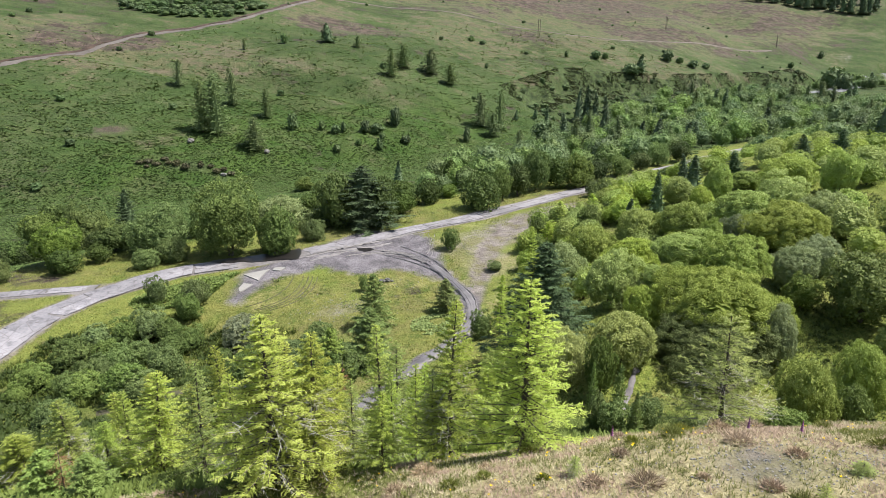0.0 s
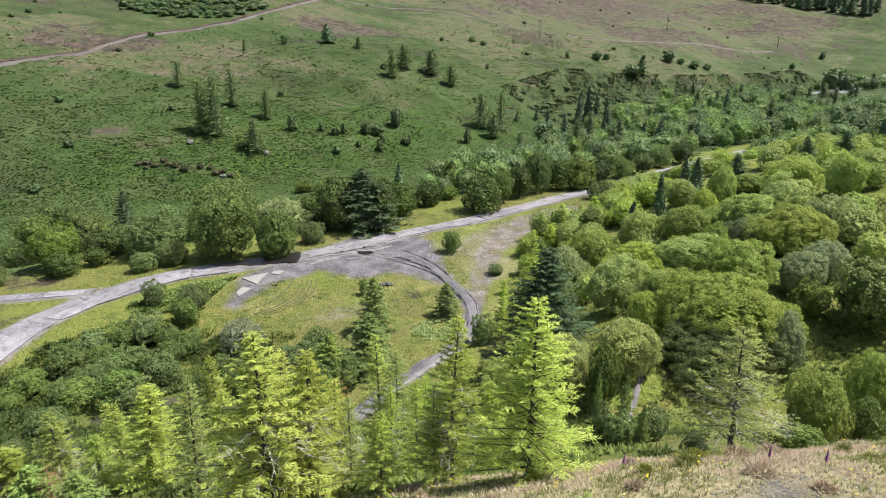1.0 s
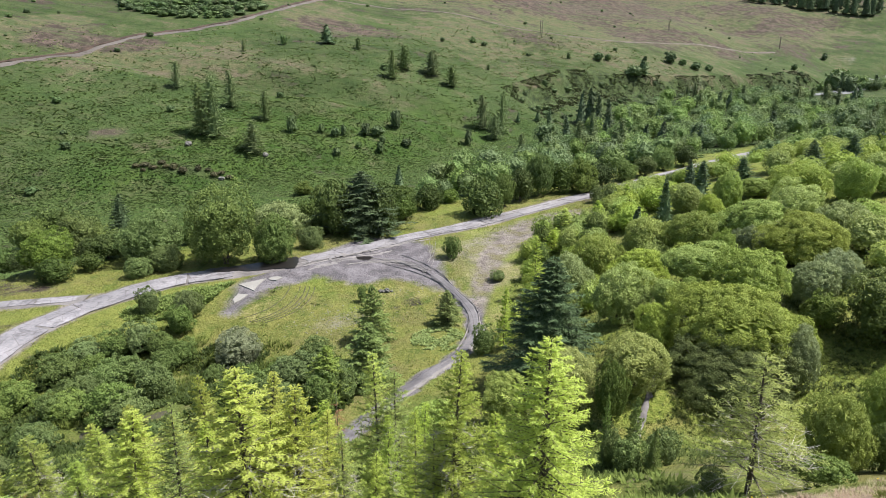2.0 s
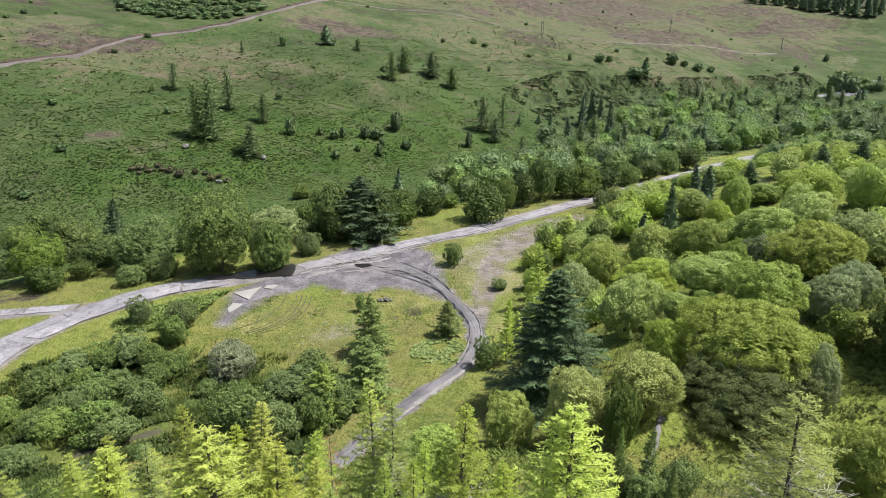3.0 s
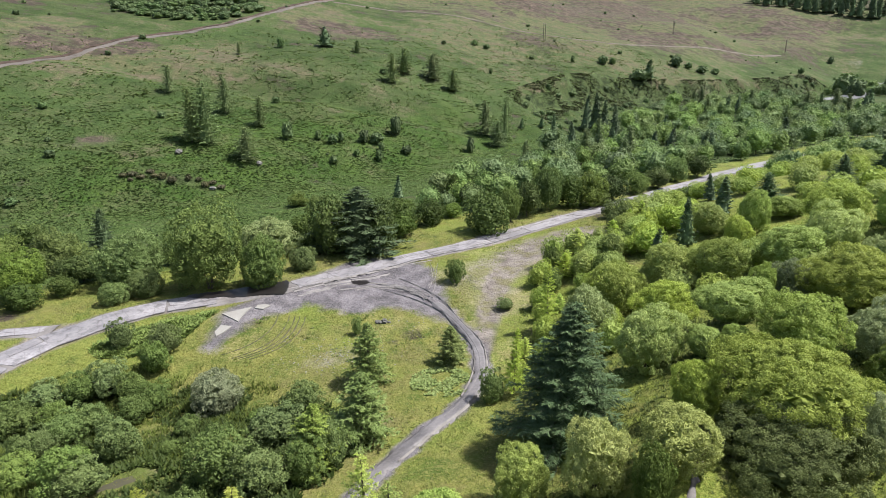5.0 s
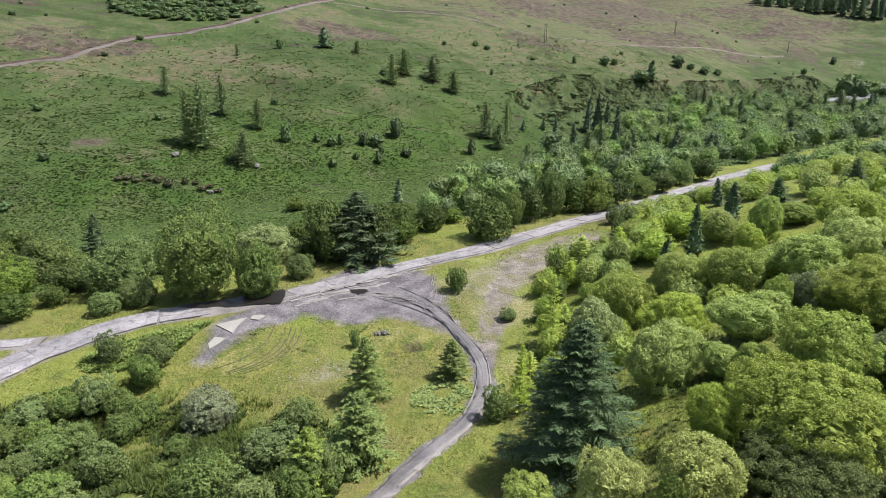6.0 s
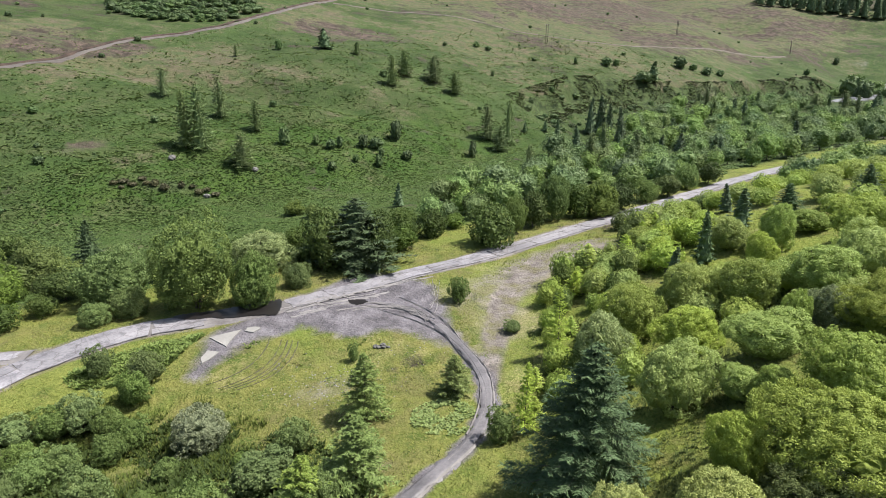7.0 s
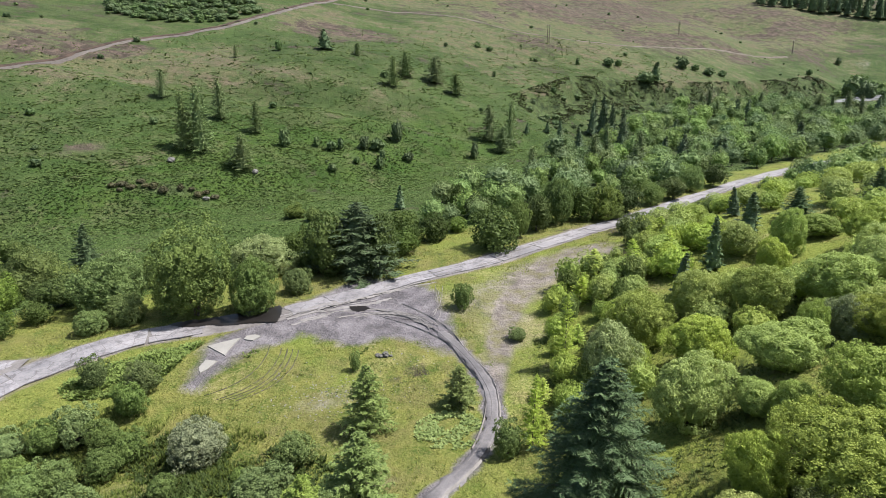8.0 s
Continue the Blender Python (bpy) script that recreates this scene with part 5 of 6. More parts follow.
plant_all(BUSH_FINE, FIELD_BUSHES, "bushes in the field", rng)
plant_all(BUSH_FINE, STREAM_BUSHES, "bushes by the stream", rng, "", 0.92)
plant_all(GREY_WILLOW, GREY_BUSH, "", rng, "rounded silvery grey-green willow bush by the track", 1.0, 0.8)
plant_all(SPRUCE, DARK_SPRUCE, "", rng, "tall dense dark blue-green spruce beside the track", 1.14, 1.08)
plant_all(LARCH_FAR, RIGHT_LARCH, "larches at the edge of the willows", rng, "slender young larch at the edge of the willows")
plant_all(WILLOW_BIG, RIGHT_BIG, "rounded willows on the slope", rng, "", 1.09, 1.08)
plant_all(WILLOW_DARK, RIGHT_BIG_DARK, "rounded willows on the slope", rng, "", 1.09, 1.08)
plant_all(WILLOW_NEAR, RIGHT_NEAR, "rounded willows on the slope", rng, "", 1.09, 1.08)
plant_all(WILLOW_COOL, RIGHT_COOL, "rounded willows on the slope", rng, "", 1.09, 1.08)
plant_all(OLIVE, RIGHT_OLIVE, "olive willows on the slope", rng, "", 1.09, 1.08)
plant_all(ALDER_NEAR, RIGHT_ALDER, "dark trees on the slope", rng, "", 1.09, 1.08)
plant_all(WILLOW_NEAR, RIGHT_FRONT, "rounded willows on the slope", rng, "bright green willow bush below the track")
plant_all(ALDER_NEAR, RIGHT_EDGE[:1], "dark trees on the slope", rng)
plant_all(WILLOW_NEAR, RIGHT_EDGE[1:], "rounded willows on the slope", rng)
plant_all(SPRUCE_MID, RIGHT_DARK[:1] + RIGHT_DARK[6:], "dark spruces among the willows", rng, "dark spruce with layered boughs among the willows", 1.2, 0.8)
plant_all(FAR_SPRUCE, RIGHT_DARK[1:5], "dark spruces among the willows", rng)
for k, (x, y, h, w) in enumerate(LARCHES_A + LARCHES_B):
    (YOUNG_FIR if k in (14, 18) else LARCH_SPARSE if k == 2 else LARCH_COOL if k in (5, 8, 10, 11, 12, 14, 16, 17, 18) else LARCH if k in (0, 1, 6) else LARCH_MID).plant(x, y, h, w * (1.35 if k < 7 else 1.12), rng.uniform(0, 6.28), "larches on the near slope")
for k, (x, y, top, w) in enumerate(LARCHES_LOW):
    (LARCH_COOL if k in (0, 3) else LARCH_MID).plant(x, y, top - on_ground(x, y), w, rng.uniform(0, 6.28), "larches on the near slope")
plant_all(LARCH_COOL, LARCHES_BACK, "larches on the near slope", rng)
for x, y, h, w in SAPLINGS:
    LARCH_SPARSE.plant(x, y, h, w, rng.uniform(0, 6.28), "larch saplings on the mound", "small pale green larch sapling on the mound")
for x, y, h, w in DEAD_LARCHES:
    ob = thing("dead_larch", "dead young larch with rusty brown twigs", "dead tree", "dead larches")
    sticks = tube(Soup(), [(0, 0, -0.2), (0.05, 0, h / 2), (0, 0.05, h)], [0.06, 0.04, 0.01], 6)
    part("trunk", sticks.mesh("dead_trunk", M_BARK, True), ob)
    tagged(part("dead_bough", dead_twigs(rng, h * 1.4, w, 60).mesh("dead_bough", M_REDDEAD), ob, "rusty brown twigs"), kind="stuff")
    ob.matrix_basis = Matrix.Translation((x, y, on_ground(x, y)))
plant_all(YOUNG_FIR, PINES_SMALL, "thin young conifers on the slope", rng, "thin young conifer with bright shoots")
for k, (x, y, h, w) in enumerate(MOUND_BUSHES):
    (WILLOW_NEAR if k in (1, 7) else BUSH_FINE).plant(x, y, h, w, rng.uniform(0, 6.28), "bushes on the near slope", "rounded leafy willow bush on the near slope")


# ---- woodland along the river and thickets ----
def scattered(rng, count, box, allowed, space, taken):
    """Places inside a box that keep their distance from one another and from those taken."""
    x0, y0, x1, y1 = box
    out = []
    cells = {}
    for x, y in taken:
        cells.setdefault((int(x // space), int(y // space)), []).append((x, y))
    for _ in range(count * 12):
        x, y = rng.uniform(x0, x1), rng.uniform(y0, y1)
        if not allowed(x, y):
            continue
        i, j = int(x // space), int(y // space)
        near = [q for a in (-1, 0, 1) for b in (-1, 0, 1) for q in cells.get((i + a, j + b), ())]
        if any((x - a) ** 2 + (y - b) ** 2 < space**2 for a, b in near):
            continue
        cells.setdefault((i, j), []).append((x, y))
        out.append((x, y))
        if len(out) >= count:
            break
    return out


def along(x, y):
    return 0.848 * x + 0.534 * y, -0.534 * x + 0.848 * y


def clear_of_road(x, y, gap):
    return off_line(np.array(x), np.array(y), ROAD_LINE[::4]) > gap and off_line(np.array(x), np.array(y), GRAVEL_LINE[::3]) > gap + 1 and off_line(np.array(x), np.array(y), TRACK_LINE[::3]) > gap - 3


TAKEN = [(x, y) for rows in (ROADSIDE, ROADSIDE_SPRUCE, VALLEY_EDGE, RIGHT_NEAR, RIGHT_OLIVE, RIGHT_BIG, RIGHT_BIG_DARK, RIGHT_COOL, RIGHT_ALDER, RIGHT_FRONT, RIGHT_EDGE, RIGHT_LARCH, RIGHT_DARK, DARK_SPRUCE, FIELD_BUSHES, STREAM_BUSHES, GREY_BUSH, FIELD_FIRS, HILL_SPRUCES) for x, y, _, _ in rows]


def river_wood(x, y):
    u, v = along(x, y)
    foot = 212 + 12 * float(ease(140, 60, u)) + 0.15 * max(u - 50, 0)
    up_slope = 28 * float(ease(235, 275, u) * ease(480, 420, u)) if math.sin(0.31 * x + 0.17 * y) + math.sin(0.23 * y - 0.11 * x) > -0.9 else 0
    far_side = 138 + 0.02 * u < v < min(foot + 2 + up_slope, 178 + 0.42 * max(u - 98, 0)) and u > 96
    near_side = u > 178 and 40 < v < 122
    if (x - 300) ** 2 / 40**2 + (y - 470) ** 2 / 60**2 < 1:
        return False
    return (far_side or near_side) and u < 620 and clear_of_road(x, y, 9 if far_side else 5.5)


def right_thicket(x, y):
    u, v = along(x, y)
    return v < 106 and ((x > 24 and y > 92) or (x > 44 and y > 70)) and u < 215 and clear_of_road(x, y, 8.5)


def verge_thicket(x, y):
    u, v = along(x, y)
    return 134 < v < 163 and -75 < u < 84


def stream_thicket(x, y):
    return (x + 45) ** 2 / 34**2 + (y - 68) ** 2 / 22**2 < 1 and clear_of_road(x, y, 10) and off_line(np.array(x), np.array(y), LOW_PATH) > 3


rng = np.random.default_rng(201)
spots = scattered(rng, 720, (-40, 120, 480, 620), river_wood, 6.3, TAKEN)
for x, y in spots:
    pick, size = rng.random(), rng.uniform(0.6, 1.3)
    if pick < (0.17 if along(x, y)[0] > 150 else 0.06):
        (PINE if pick < 0.1 else FAR_SPRUCE).plant(x, y, 11.5 * size, 8.0 * size, rng.uniform(0, 6.28), "river woodland", "dark conifer in the river woodland")
    else:
        kind = ALDER if pick < 0.52 else FAR_TREE
        kind.plant(x, y, 9.2 * size, 8.8 * size * rng.uniform(0.85, 1.2), rng.uniform(0, 6.28), "river woodland")
for x, y in scattered(rng, 230, (20, 66, 190, 190), right_thicket, 5.0, TAKEN + spots):
    size = rng.uniform(0.5, 0.95)
    WILLOW.plant(x, y, 6.2 * size, 8.0 * size, rng.uniform(0, 6.28), "rounded willows on the slope")
for x, y in scattered(rng, 130, (8, 72, 90, 175), lambda x, y: 6.8 < off_line(np.array(x), np.array(y), GRAVEL_LINE[::3]) < 19 and x > 10 and y < 111 + 0.9 * x and along(x, y)[1] < 112 and clear_of_road(x, y, 5.5), 2.5, TAKEN):
    size = rng.uniform(0.8, 1.7)
    (BUSH if rng.random() < 0.25 else LARCH_FAR if rng.random() < 0.3 else WILLOW).plant(x, y, 3.6 * size, 3.2 * size, rng.uniform(0, 6.28), "saplings beside the gravel way", "light green sapling beside the gravel way")
edge = scattered(rng, 90, (30, 120, 150, 235), lambda x, y: 8.5 < off_line(np.array(x), np.array(y), ROAD_LINE[::4]) < 22 and 118 < along(x, y)[0] < 192 and along(x, y)[1] < 119 and off_line(np.array(x), np.array(y), GRAVEL_LINE[::3]) > 8, 3.4, TAKEN)
for k, (x, y) in enumerate(edge):
    size = rng.uniform(0.7, 1.2)
    (BUSH if k % 3 == 0 else WILLOW).plant(x, y, 3.8 * size, 5.2 * size, rng.uniform(0, 6.28), "willows along the road", "rounded green willow near the road")
for x, y in scattered(rng, 60, (-170, 60, 40, 200), verge_thicket, 6.5, TAKEN):
    size = rng.uniform(0.65, 1.2)
    (ALDER_NEAR if rng.random() < 0.12 else VERGE_TREE).plant(x, y, 5.6 * size, 7.4 * size, rng.uniform(0, 6.28), "trees along the road", "leafy green tree behind the road verge")
for x, y in scattered(rng, 34, (-85, 46, -10, 95), stream_thicket, 5.0, TAKEN):
    size = rng.uniform(0.4, 0.75)
    BUSH_FINE.plant(x, y, 3.6 * size, 5.2 * size, rng.uniform(0, 6.28), "bushes by the stream")

for x, y, h, w in ((-53.9, 81.6, 3.7, 5.2), (-52.7, 70.5, 4.2, 5.8), (-44.2, 67.3, 3.2, 6.4), (-42.1, 58.5, 3.7, 4.6), (-45.5, 77.6, 4.2, 5.2), (-53.4, 86.9, 3.2, 5.8), (-36, 65, 3.7, 6.4)):
    BUSH_FINE.plant(x, y, h, w, rng.uniform(0, 6.28), "bushes by the stream")


def dark_bank(x, y):
    u, v = along(x, y)
    s = v - (212 + 0.15 * max(u - 50, 0))
    edge = np.interp(u, [220, 290, 330, 390, 500, 560], [52, 66, 56, 46, 38, 30])
    return edge - 34 < s < edge - 4 and 225 < u < 590


for x, y in scattered(rng, 70, (20, 330, 330, 590), dark_bank, 6.5, []):
    FAR_BUSH.plant(x, y, rng.uniform(2.8, 4.6), rng.uniform(3.5, 6.5), rng.uniform(0, 6.28), "bushes on the steep bank", "dark scrubby bush on the steep bank", 1.3)


def open_hill(x, y):
    u, v = along(x, y)
    s = v - (212 + 0.15 * max(u - 50, 0))
    return 10 < s < 330 and -80 < u < 640


for x, y in scattered(rng, 150, (-250, 190, 560, 760), open_hill, 11.0, []):
    size = 0.15 + 0.75 * rng.random() ** 2
    FAR_BUSH.plant(x, y, 3.0 * size, 4.5 * size, rng.uniform(0, 6.28), "bushes on the hillside")
for x, y in scattered(rng, 140, (-215, 380, -95, 470), lambda x, y: (x + 157) ** 2 / 50**2 + (y - 422) ** 2 / 32**2 < 1, 4.6, []):
    if off_line(np.array(x), np.array(y), HILL_PATH) > 7:
        FAR_BUSH.plant(x, y, rng.uniform(2.0, 5.0), rng.uniform(5, 9), rng.uniform(0, 6.28), "bushes above the hill track", "dark green bush above the hill track")
wood_line = smoothed(FAR_WOOD, 9.0)
for k, (x, y) in enumerate(wood_line):
    for row in range(3):
        a, b = x + rng.uniform(-4, 4) + 6 * row, y + rng.uniform(-4, 4) + 12 * row
        FAR_SPRUCE.plant(a, b, rng.uniform(20, 28), rng.uniform(9, 13), rng.uniform(0, 6.28), "far conifer plantation", "tall dark conifer in a far plantation")


# ---- low plants: bracken, grass, heather ----
def stuff(name, soup, material, label, category):
    return tagged(new(name, soup.mesh(name, material)), label, category, kind="stuff")


def fronds(rng, x, y, size, lean, each, thin, lift=0.0):
    """Clumps of blades or fronds that lean outwards from their foot."""
    soup = Soup()
    z = height(x, y) - road_cut(x, y) + lift
    for _ in range(each):
        turn = rng.uniform(0, 2 * np.pi, len(x))
        out = np.stack([np.cos(turn), np.sin(turn), np.zeros(len(x))], 1)
        way = unit(out * lean * rng.uniform(0.6, 1.4, (len(x), 1)) + [0, 0, 1])
        long = size * rng.uniform(0.6, 1.3, len(x))
        centre = np.stack([x, y, z], 1) + way * (0.42 * long)[:, None] + out * (0.12 * long)[:, None]
        flat = unit(np.cross(way, np.cross(out, way)) + 0.3 * rng.normal(size=way.shape))
        slips(soup, centre, way, np.cross(way, np.cross([0, 0, 1.0], out)) + 0.2 * flat, long, long * thin * 1.4)
    return soup


rng = np.random.default_rng(301)
d = 60 * 6.0 ** rng.random(300000)
turn = rng.uniform(-0.72, 0.66, len(d))
x, y = d * 1.6 * np.sin(turn), 8 + d * 1.6 * np.cos(turn)
u, v = along(x, y)
s = v - (212 + 12 * ease(140, 60, u) + 0.15 * np.clip(u - 50, 0, 900))
keep = (v > 146 + 6 * wave(x, y, 9, 21)) & (rng.random(len(x)) > ease(215, 330, np.hypot(x, y)) + ease(90, 170, s)) & (wave(x, y, 11, 23) + 0.6 * wave(x, y, 4, 24) > -1.0 + 0.5 * rng.random(len(x))) & (np.hypot(x + 124, (y - 234) * 1.6) > 8)
x, y = x[keep][:130000], y[keep][:130000]
stuff("bracken", fronds(rng, x, y, (0.62 + 0.15 * wave(x, y, 15, 25)) * np.sqrt(np.hypot(x, y) / 220), 2.6, 2, 0.75), M_BRACKEN, "dense green bracken over the far hillside", "bracken")

d = 60 * 5.6 ** rng.random(160000)
turn = rng.uniform(-0.72, 0.66, len(d))
x, y = d * 1.6 * np.sin(turn), 8 + d * 1.6 * np.cos(turn)
u, v = along(x, y)
s = v - (212 + 12 * ease(140, 60, u) + 0.15 * np.clip(u - 50, 0, 900))
keep = (s > -14 + 8 * wave(x, y, 9, 21)) & (rng.random(len(x)) > ease(60, 190, s)) & (wave(x, y, 8, 26) + wave(x, y, 3, 27) + 0.5 * rng.normal(size=len(x)) > 0.1) & (np.hypot(x + 124, (y - 234) * 1.6) > 8) & (rng.random(len(x)) > 0.6 * ease(50, 10, u) * ease(70, 30, s))
x, y = x[keep][:52000], y[keep][:52000]
stuff("bracken_tussocks", fronds(rng, x, y, (0.62 + 0.2 * wave(x, y, 6, 28)) * np.sqrt(np.hypot(x, y) / 240), 2.2, 4, 0.7), M_TUSSOCK, "lumpy tussocks of bracken and grass over the far hillside", "bracken")
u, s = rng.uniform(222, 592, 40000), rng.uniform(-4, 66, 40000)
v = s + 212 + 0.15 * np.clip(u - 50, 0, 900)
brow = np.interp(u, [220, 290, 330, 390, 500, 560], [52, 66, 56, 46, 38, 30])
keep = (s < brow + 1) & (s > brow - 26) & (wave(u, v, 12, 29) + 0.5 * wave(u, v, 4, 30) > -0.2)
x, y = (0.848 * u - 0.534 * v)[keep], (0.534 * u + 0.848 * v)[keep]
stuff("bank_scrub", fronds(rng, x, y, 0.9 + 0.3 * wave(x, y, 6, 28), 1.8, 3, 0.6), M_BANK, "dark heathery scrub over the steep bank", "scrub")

x, y = rng.uniform(-95, 75, 90000), rng.uniform(48, 185, 90000)
u, v = along(x, y)
road_gap = np.minimum(np.minimum(off_line(x, y, ROAD_LINE[::3]) - 3.1, off_line(x, y, FORK_LINE[::3]) - 2.2), off_line(x, y, TRACK_LINE[::2]) - 1.3)
bare_here = np.maximum(ease(6.5, 1.5, off_line(x, y, GRAVEL_LINE[::2])), np.maximum(spot(x, y, -15, 121, 9, 1.3), 0.8 * spot(x, y, 20, 133, 13, 1.3, 0.6)))
keep = (road_gap > 0.1) & ~inside_outline(x, y, np.array(APRON)) & ~inside_outline(x, y, np.array(MUD_STRIP)) & (rng.random(len(x)) > bare_here * 1.15) & (v < 150) & (wave(x, y, 6, 31) > -0.6)
x, y = x[keep][:42000], y[keep][:42000]
stuff("grass", fronds(rng, x, y, 0.34 + 0.14 * wave(x, y, 8, 32), 0.9, 2, 0.22), M_GRASS, "rough yellow-green grass over the valley floor", "grass")

x, y = rng.uniform(-16, 36, 60000), rng.uniform(7, 29, 60000)
open_soil = np.maximum(spot(x, y, 9.5, 15.5, 2.4, 1.5, 0.9), 0.8 * spot(x, y, 14, 16, 2.2, 2.0, 0.3))
keep = (rng.random(len(x)) > open_soil * 1.1) & (y - 0.16 * x < 25 + wave(x, y, 3, 40))
x, y = x[keep], y[keep]
brown = 0.9 * wave(x, y, 3.1, 41) + 0.7 * wave(x, y, 0.8, 42) - 0.1 + 0.2 * rng.normal(size=len(x))
pick = brown > 0.12
stuff("heather", fronds(rng, x[pick], y[pick], 0.20, 0.9, 5, 0.08), M_HEATHER, "brown heather and dry stalks on the near mound", "heather")
pick = (brown <= 0.12) & (brown > -0.35)
stuff("dry_grass", fronds(rng, x[pick], y[pick], 0.17, 0.9, 4, 0.07), M_STRAW, "pale dry grass on the near mound", "grass")
pick = brown <= -0.15
stuff("mound_grass", fronds(rng, x[pick], y[pick], 0.17, 0.7, 4, 0.09), M_GRASS, "short yellow-green grass on the near mound", "grass")
pick = (rng.random(len(x)) < 0.012) & (wave(x, y, 3.1, 43) > -0.2)
stuff("yellow_flowers", fronds(rng, x[pick], y[pick], np.full(pick.sum(), 0.05), 2.5, 3, 0.9, 0.22), M_FLOWER, "small yellow flowers among the heather", "flowers")

a, turn = np.sqrt(rng.random(2600)), rng.uniform(0, 2 * np.pi, 2600)
x, y = -43 + 11 * a * np.cos(turn), 104 + 5.5 * a * np.sin(turn) + 0.45 * 11 * a * np.cos(turn)
keep = (off_line(x, y, ROAD_LINE[::3]) > 4.2) & (x < -41 + 0.2 * (y - 100))
stuff("bramble", fronds(rng, x[keep], y[keep], 0.6 + 0.25 * wave(x[keep], y[keep], 2, 44), 1.2, 4, 0.55), M_BRAMBLE, "tangled green bramble between the road and the bushes", "bramble")

a, turn = np.sqrt(rng.random(5200)), rng.uniform(0, 2 * np.pi, 5200)
x, y = -40 + 22 * a * np.cos(turn), 80 + 16 * a * np.sin(turn)
keep = (wave(x, y, 4, 61) + 0.5 * wave(x, y, 1.5, 62) > -0.1) & (off_line(x, y, LOW_PATH) > 2)
stuff("rushes", fronds(rng, x[keep], y[keep], 0.75 + 0.25 * wave(x[keep], y[keep], 3, 63), 0.5, 5, 0.10), M_RUSH, "tall green rushes between the stream bushes", "rushes")

x, y = rng.uniform(4, 72, 60000), rng.uniform(40, 112, 60000)
u, v = along(x, y)
keep = (v < 104) & (x > 8 + 2 * wave(x, y, 5, 81)) & (off_line(x, y, STREAMLET) > 1.2) & (off_line(x, y, GRAVEL_LINE[::2]) > 5) & (off_line(x, y, TRACK_LINE[::2]) > 3) & (wave(x, y, 5, 82) + 0.6 * wave(x, y, 1.8, 83) + 0.4 * rng.normal(size=len(x)) > 0.05)
x, y = x[keep][:17000], y[keep][:17000]
stuff("undergrowth", fronds(rng, x, y, 0.36 + 0.14 * wave(x, y, 4, 84), 0.8, 6, 0.18), M_RUSH, "rank green undergrowth of fern and grass between the willows", "undergrowth")
x, y = rng.uniform(-38, 14, 16000), rng.uniform(21, 58, 16000)
keep = (y - 0.16 * x > 25 + 2 * wave(x, y, 4, 88)) & (wave(x, y, 4, 89) + 0.5 * rng.normal(size=len(x)) > -0.4)
stuff("slope_undergrowth", fronds(rng, x[keep], y[keep], 0.5 + 0.2 * wave(x[keep], y[keep], 3, 90), 1.0, 5, 0.3), M_BRAMBLE, "rank green undergrowth below the larches", "undergrowth")
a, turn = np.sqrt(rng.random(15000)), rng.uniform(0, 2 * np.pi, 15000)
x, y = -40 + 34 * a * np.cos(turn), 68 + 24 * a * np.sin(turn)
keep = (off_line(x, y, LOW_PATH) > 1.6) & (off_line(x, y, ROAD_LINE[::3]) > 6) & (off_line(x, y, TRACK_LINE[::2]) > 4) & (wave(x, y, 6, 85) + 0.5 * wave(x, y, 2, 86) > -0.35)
# Darkened fronds stand in for deep shade among the bushes.
stuff("stream_undergrowth", fronds(rng, x[keep], y[keep], 0.66 + 0.25 * wave(x[keep], y[keep], 4, 87), 1.0, 5, 0.4), M_UNDER_SHADE, "rank undergrowth between the stream bushes, gap shade in its colour", "undergrowth")

x, y = rng.uniform(-34, 6, 5000), rng.uniform(78, 112, 5000)
keep = (wave(x, y, 3.3, 71) + 0.7 * wave(x, y, 1.1, 72) > 0.75) & ~inside_outline(x, y, np.array(APRON)) & ~inside_outline(x, y, np.array(MUD_STRIP)) & (off_line(x, y, TRACK_LINE) > 2)
stuff("field_weeds", fronds(rng, x[keep], y[keep], 0.36 + 0.15 * wave(x[keep], y[keep], 2, 73), 1.0, 4, 0.3), M_BRAMBLE, "low dark weeds scattered over the field", "weeds")

cx, cy = MARKS[5]
r, turn = 1.0 * np.sqrt(rng.random(900)), rng.uniform(0, 2 * np.pi, 900)
x, y = cx + 4.2 * r * np.cos(turn), cy + 4.0 * r * np.sin(turn)
keep = wave(x, y, 1.8, 51) > -0.35
stuff("butterbur", fronds(rng, x[keep], y[keep], np.full(keep.sum(), 0.33), 1.6, 3, 0.9), M_BUTTERBUR, "patch of large pale butterbur leaves in the grass", "butterbur")


# ---- stones, poles and flowers ----
def boulder(x, y, size, rng, label):
    soup = Soup()
    ball(soup, (0, 0, 0.1 * size), (size * 0.5, size * 0.36, size * 0.3), rng, 7, 11, 0.2)
    ob = tagged(new("boulder", soup.mesh("boulder", M_BOULDER)), label, "boulder", "boulders on the hillside")
    ob.matrix_basis = Matrix.Translation((x, y, on_ground(x, y))) @ Matrix.Rotation(rng.uniform(0, 6), 4, "Z")


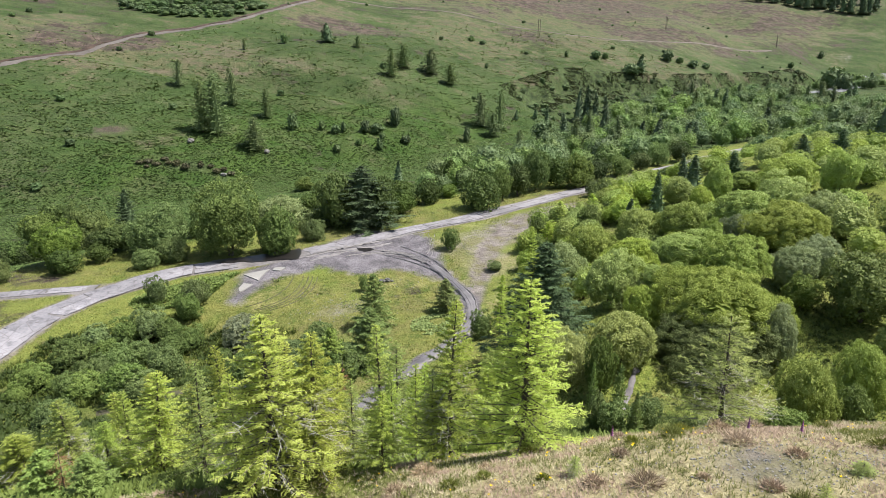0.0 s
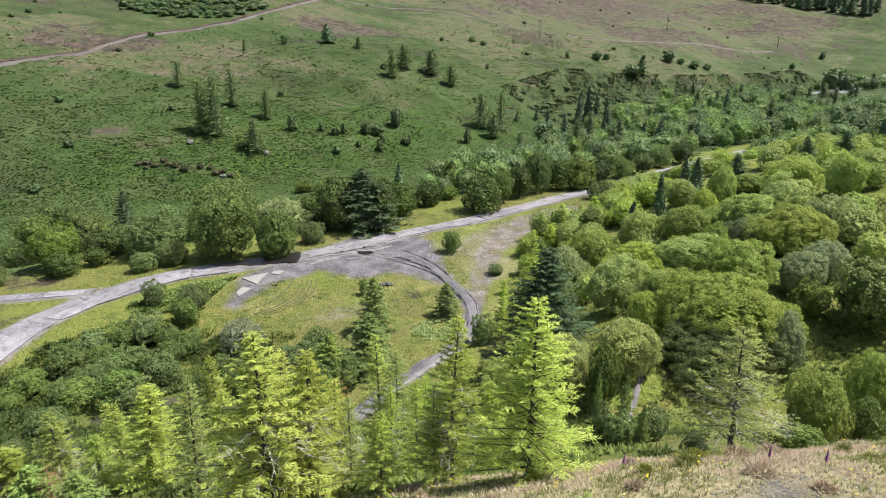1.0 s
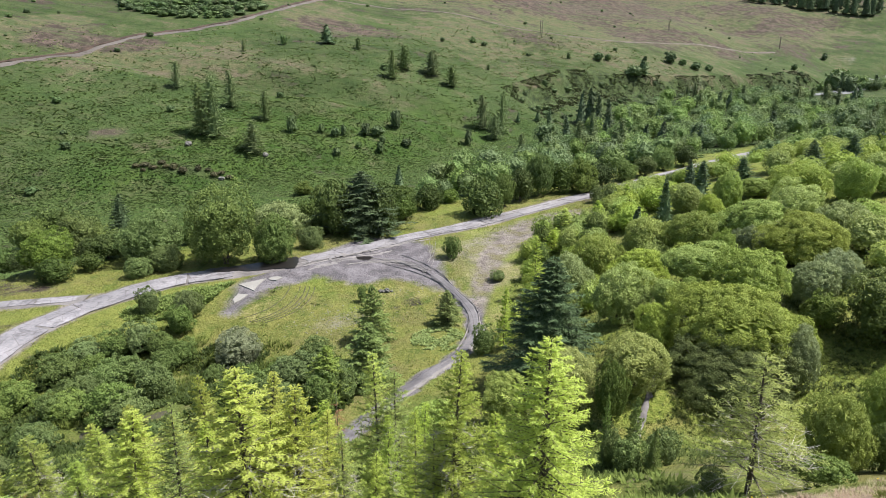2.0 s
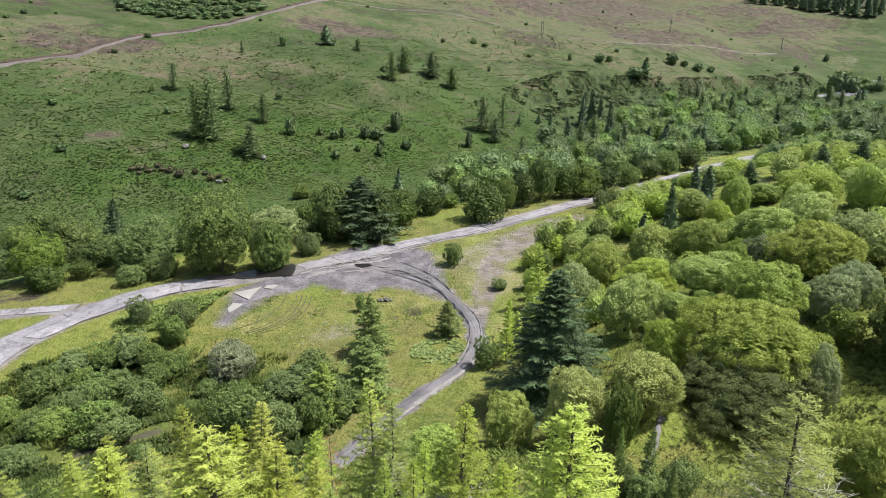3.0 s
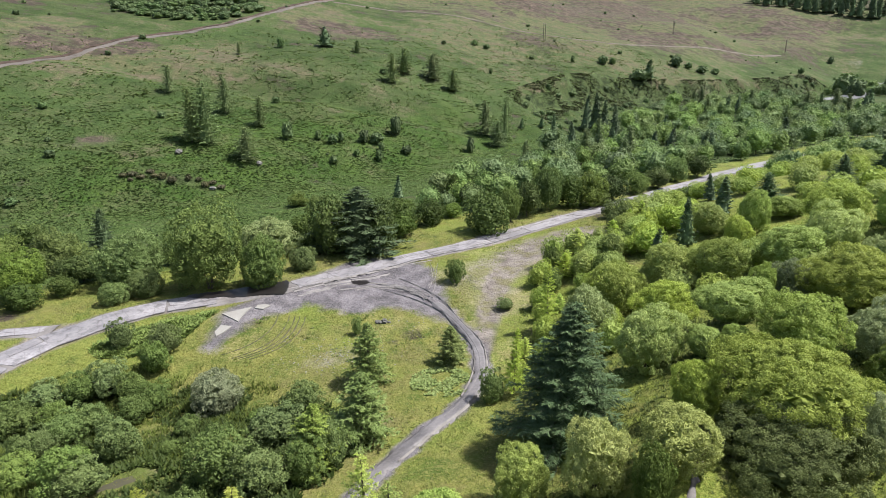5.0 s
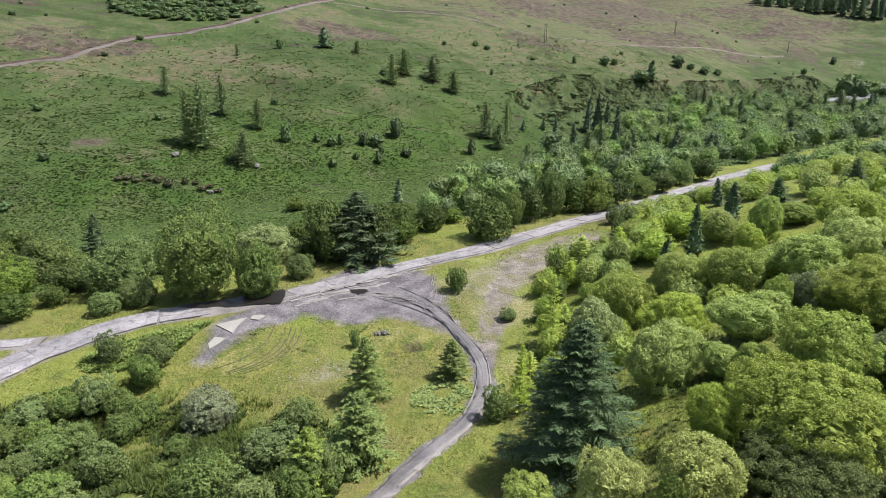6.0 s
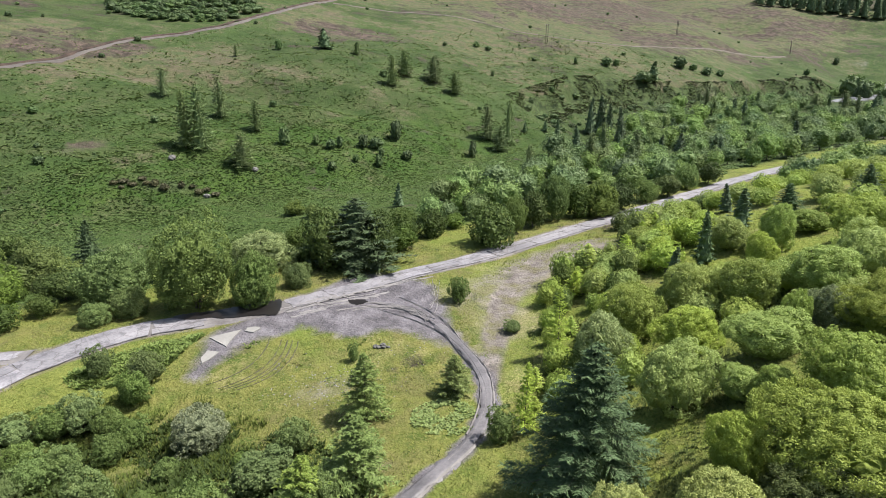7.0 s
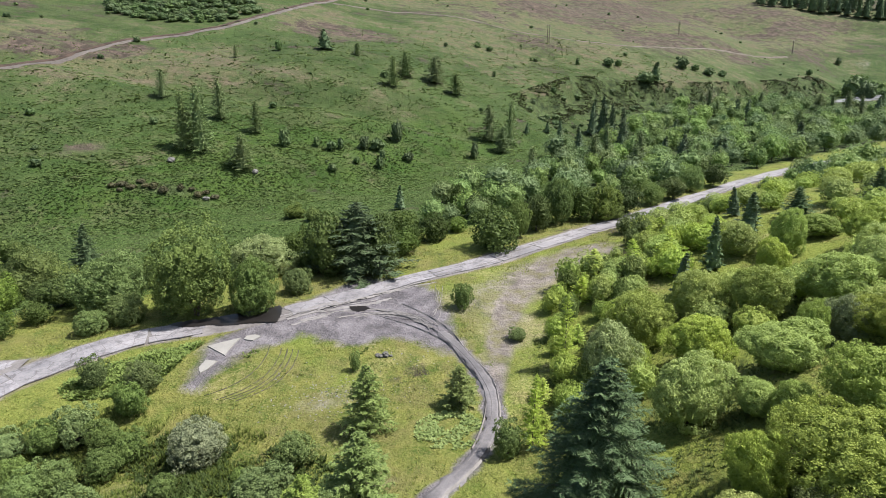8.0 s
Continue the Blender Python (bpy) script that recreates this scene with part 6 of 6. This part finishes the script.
rng2 = np.random.default_rng(333)
for x, y in scattered(rng2, 24, (-112, 205, -70, 230), lambda x, y: (x + 92) ** 2 / 18**2 + (y - 216 - 0.25 * (x + 92)) ** 2 / 3**2 < 1, 2.6, []):
    SHRUB.plant(x, y, rng2.uniform(0.8, 2.2), rng2.uniform(1.8, 3.8), rng2.uniform(0, 6.28), "heath shrubs on the hillside")
for x, y in scattered(rng2, 80, (-4, 8, 34, 24), lambda x, y: y - 0.16 * x < 21, 1.1, []):
    size = rng2.uniform(0.25, 0.75)
    tuft = Soup()
    n = 260
    way = unit(rng2.normal(size=(n, 3)) + [0, 0, 0.7])
    way[:, 2] = abs(way[:, 2])
    slips(tuft, way * size * 0.62 * [1.1, 1.1, 0.8], way + 0.3 * rng2.normal(size=way.shape), rng2.normal(size=way.shape), size * 0.5 * rng2.uniform(0.6, 1.3, n), np.full(n, 0.03))
    green = rng2.random() < 0.45
    ob = tagged(new("grass_tussock" if green else "heather_clump", tuft.mesh("clump", M_GRASS if green else M_HEATHER)), "bushy green grass tussock on the mound" if green else "bushy brown heather clump on the mound", "grass" if green else "heather", "clumps on the mound")
    ob.matrix_basis = Matrix.Translation((x, y, on_ground(x, y)))
for k, size in enumerate((3.0, 3.4, 2.4)):
    boulder(*MARKS[k], size, rng, "pale grey boulder among the bracken")

x, y = rng.normal(10.5, 2.8, 800), rng.normal(15.6, 1.5, 800)
soup = Soup()
for a, b in zip(x, y):
    ball(soup, (a, b, on_ground(a, b, 0.02)), rng.uniform(0.012, 0.042) * np.array([1, 0.8, 0.6]), rng, 4, 6, 0.25)
stuff("loose_stones", soup, M_STONE, "small grey stones on the bare mound", "stones")
x, y = np.r_[rng.normal(-16, 5, 260), rng.normal(-5, 3, 40)], np.r_[rng.normal(98, 2.6, 260), rng.normal(108, 2.5, 40)]
soup = Soup()
for a, b in zip(x, y):
    ball(soup, (a, b, on_ground(a, b, 0.02)), rng.uniform(0.04, 0.14) * np.array([1, 0.8, 0.5]), rng, 4, 6, 0.25)
stuff("field_rubble", soup, M_STONE, "pale rubble scattered over the thin grass", "rubble")


def rock_pile(x, y, rng):
    ob = thing("rock_pile", "small heap of grey rocks in the rough grass", "rock pile")
    for k in range(13):
        r, turn = 1.1 * math.sqrt(rng.random()), rng.uniform(0, 6.28)
        size = rng.uniform(0.18, 0.42)
        a, b = r * math.cos(turn), 0.7 * r * math.sin(turn)
        part("rock", ball(Soup(), (a, b, on_ground(x + a, y + b) - on_ground(x, y) + 0.12 + 0.2 * (1.1 - r)), size * np.array([1, 0.8, 0.6]), rng, 5, 8, 0.25).mesh("rock", M_BOULDER), ob)
    ob.matrix_basis = Matrix.Translation((x, y, on_ground(x, y)))


rock_pile(-10.4, 107.2, rng)


def power_pole(x, y, rng):
    ob = thing("power_pole", "weathered twin-post wooden power pole on the hillside", "power pole", "power poles")
    for side in (-1, 1):
        part("post", tube(Soup(), [(side * 1.4, 0, -0.5), (side * 1.4, 0, 6), (side * 1.4, 0, 12.5)], [0.24, 0.21, 0.18], 8).mesh("post", M_POLE, True), ob)
    arm = part("crossarm", tube(Soup(), [(-2.6, 0, 11.8), (0, 0, 11.8), (2.6, 0, 11.8)], [0.16, 0.16, 0.16], 6).mesh("crossarm", M_POLE), ob)
    for at in (-2.3, 0, 2.3):
        part("insulator", tube(Soup(), [(at, 0, 11.9), (at, 0, 12.2), (at, 0, 12.5)], [0.10, 0.14, 0.08], 6).mesh("insulator", M_STONE), arm)
    ob.matrix_basis = Matrix.Translation((x, y, on_ground(x, y))) @ Matrix.Rotation(0.9, 4, "Z")


for k in (8, 9, 10):
    power_pole(*MARKS[k], rng)


def foxglove(x, y, tall, rng):
    ob = thing("foxglove", "tall purple foxglove spike on the near mound", "foxglove", "foxgloves")
    part("stem", tube(Soup(), [(0, 0, -0.05), (0.01, 0, tall / 2), (0.02, 0.01, tall)], [0.010, 0.008, 0.004], 5).mesh("stem", M_FIR), ob)
    z = np.linspace(0.42, 0.99, 15)
    soup = tube(Soup(), np.stack([0.02 * z, 0.01 * z, tall * z], 1), (0.05 - 0.042 * (z - 0.42) / 0.57) * (1 + 0.35 * np.cos(np.pi * np.arange(15))), 7)
    part("flower_spike", soup.mesh("flower_spike", M_FOXGLOVE), ob)
    ob.matrix_basis = Matrix.Translation((x, y, on_ground(x, y)))


for x, y, tall in ((10.6, 18.6, 0.8), (12.2, 18.2, 0.7), (6.2, 19.6, 0.7)):
    foxglove(x, y, tall, rng)
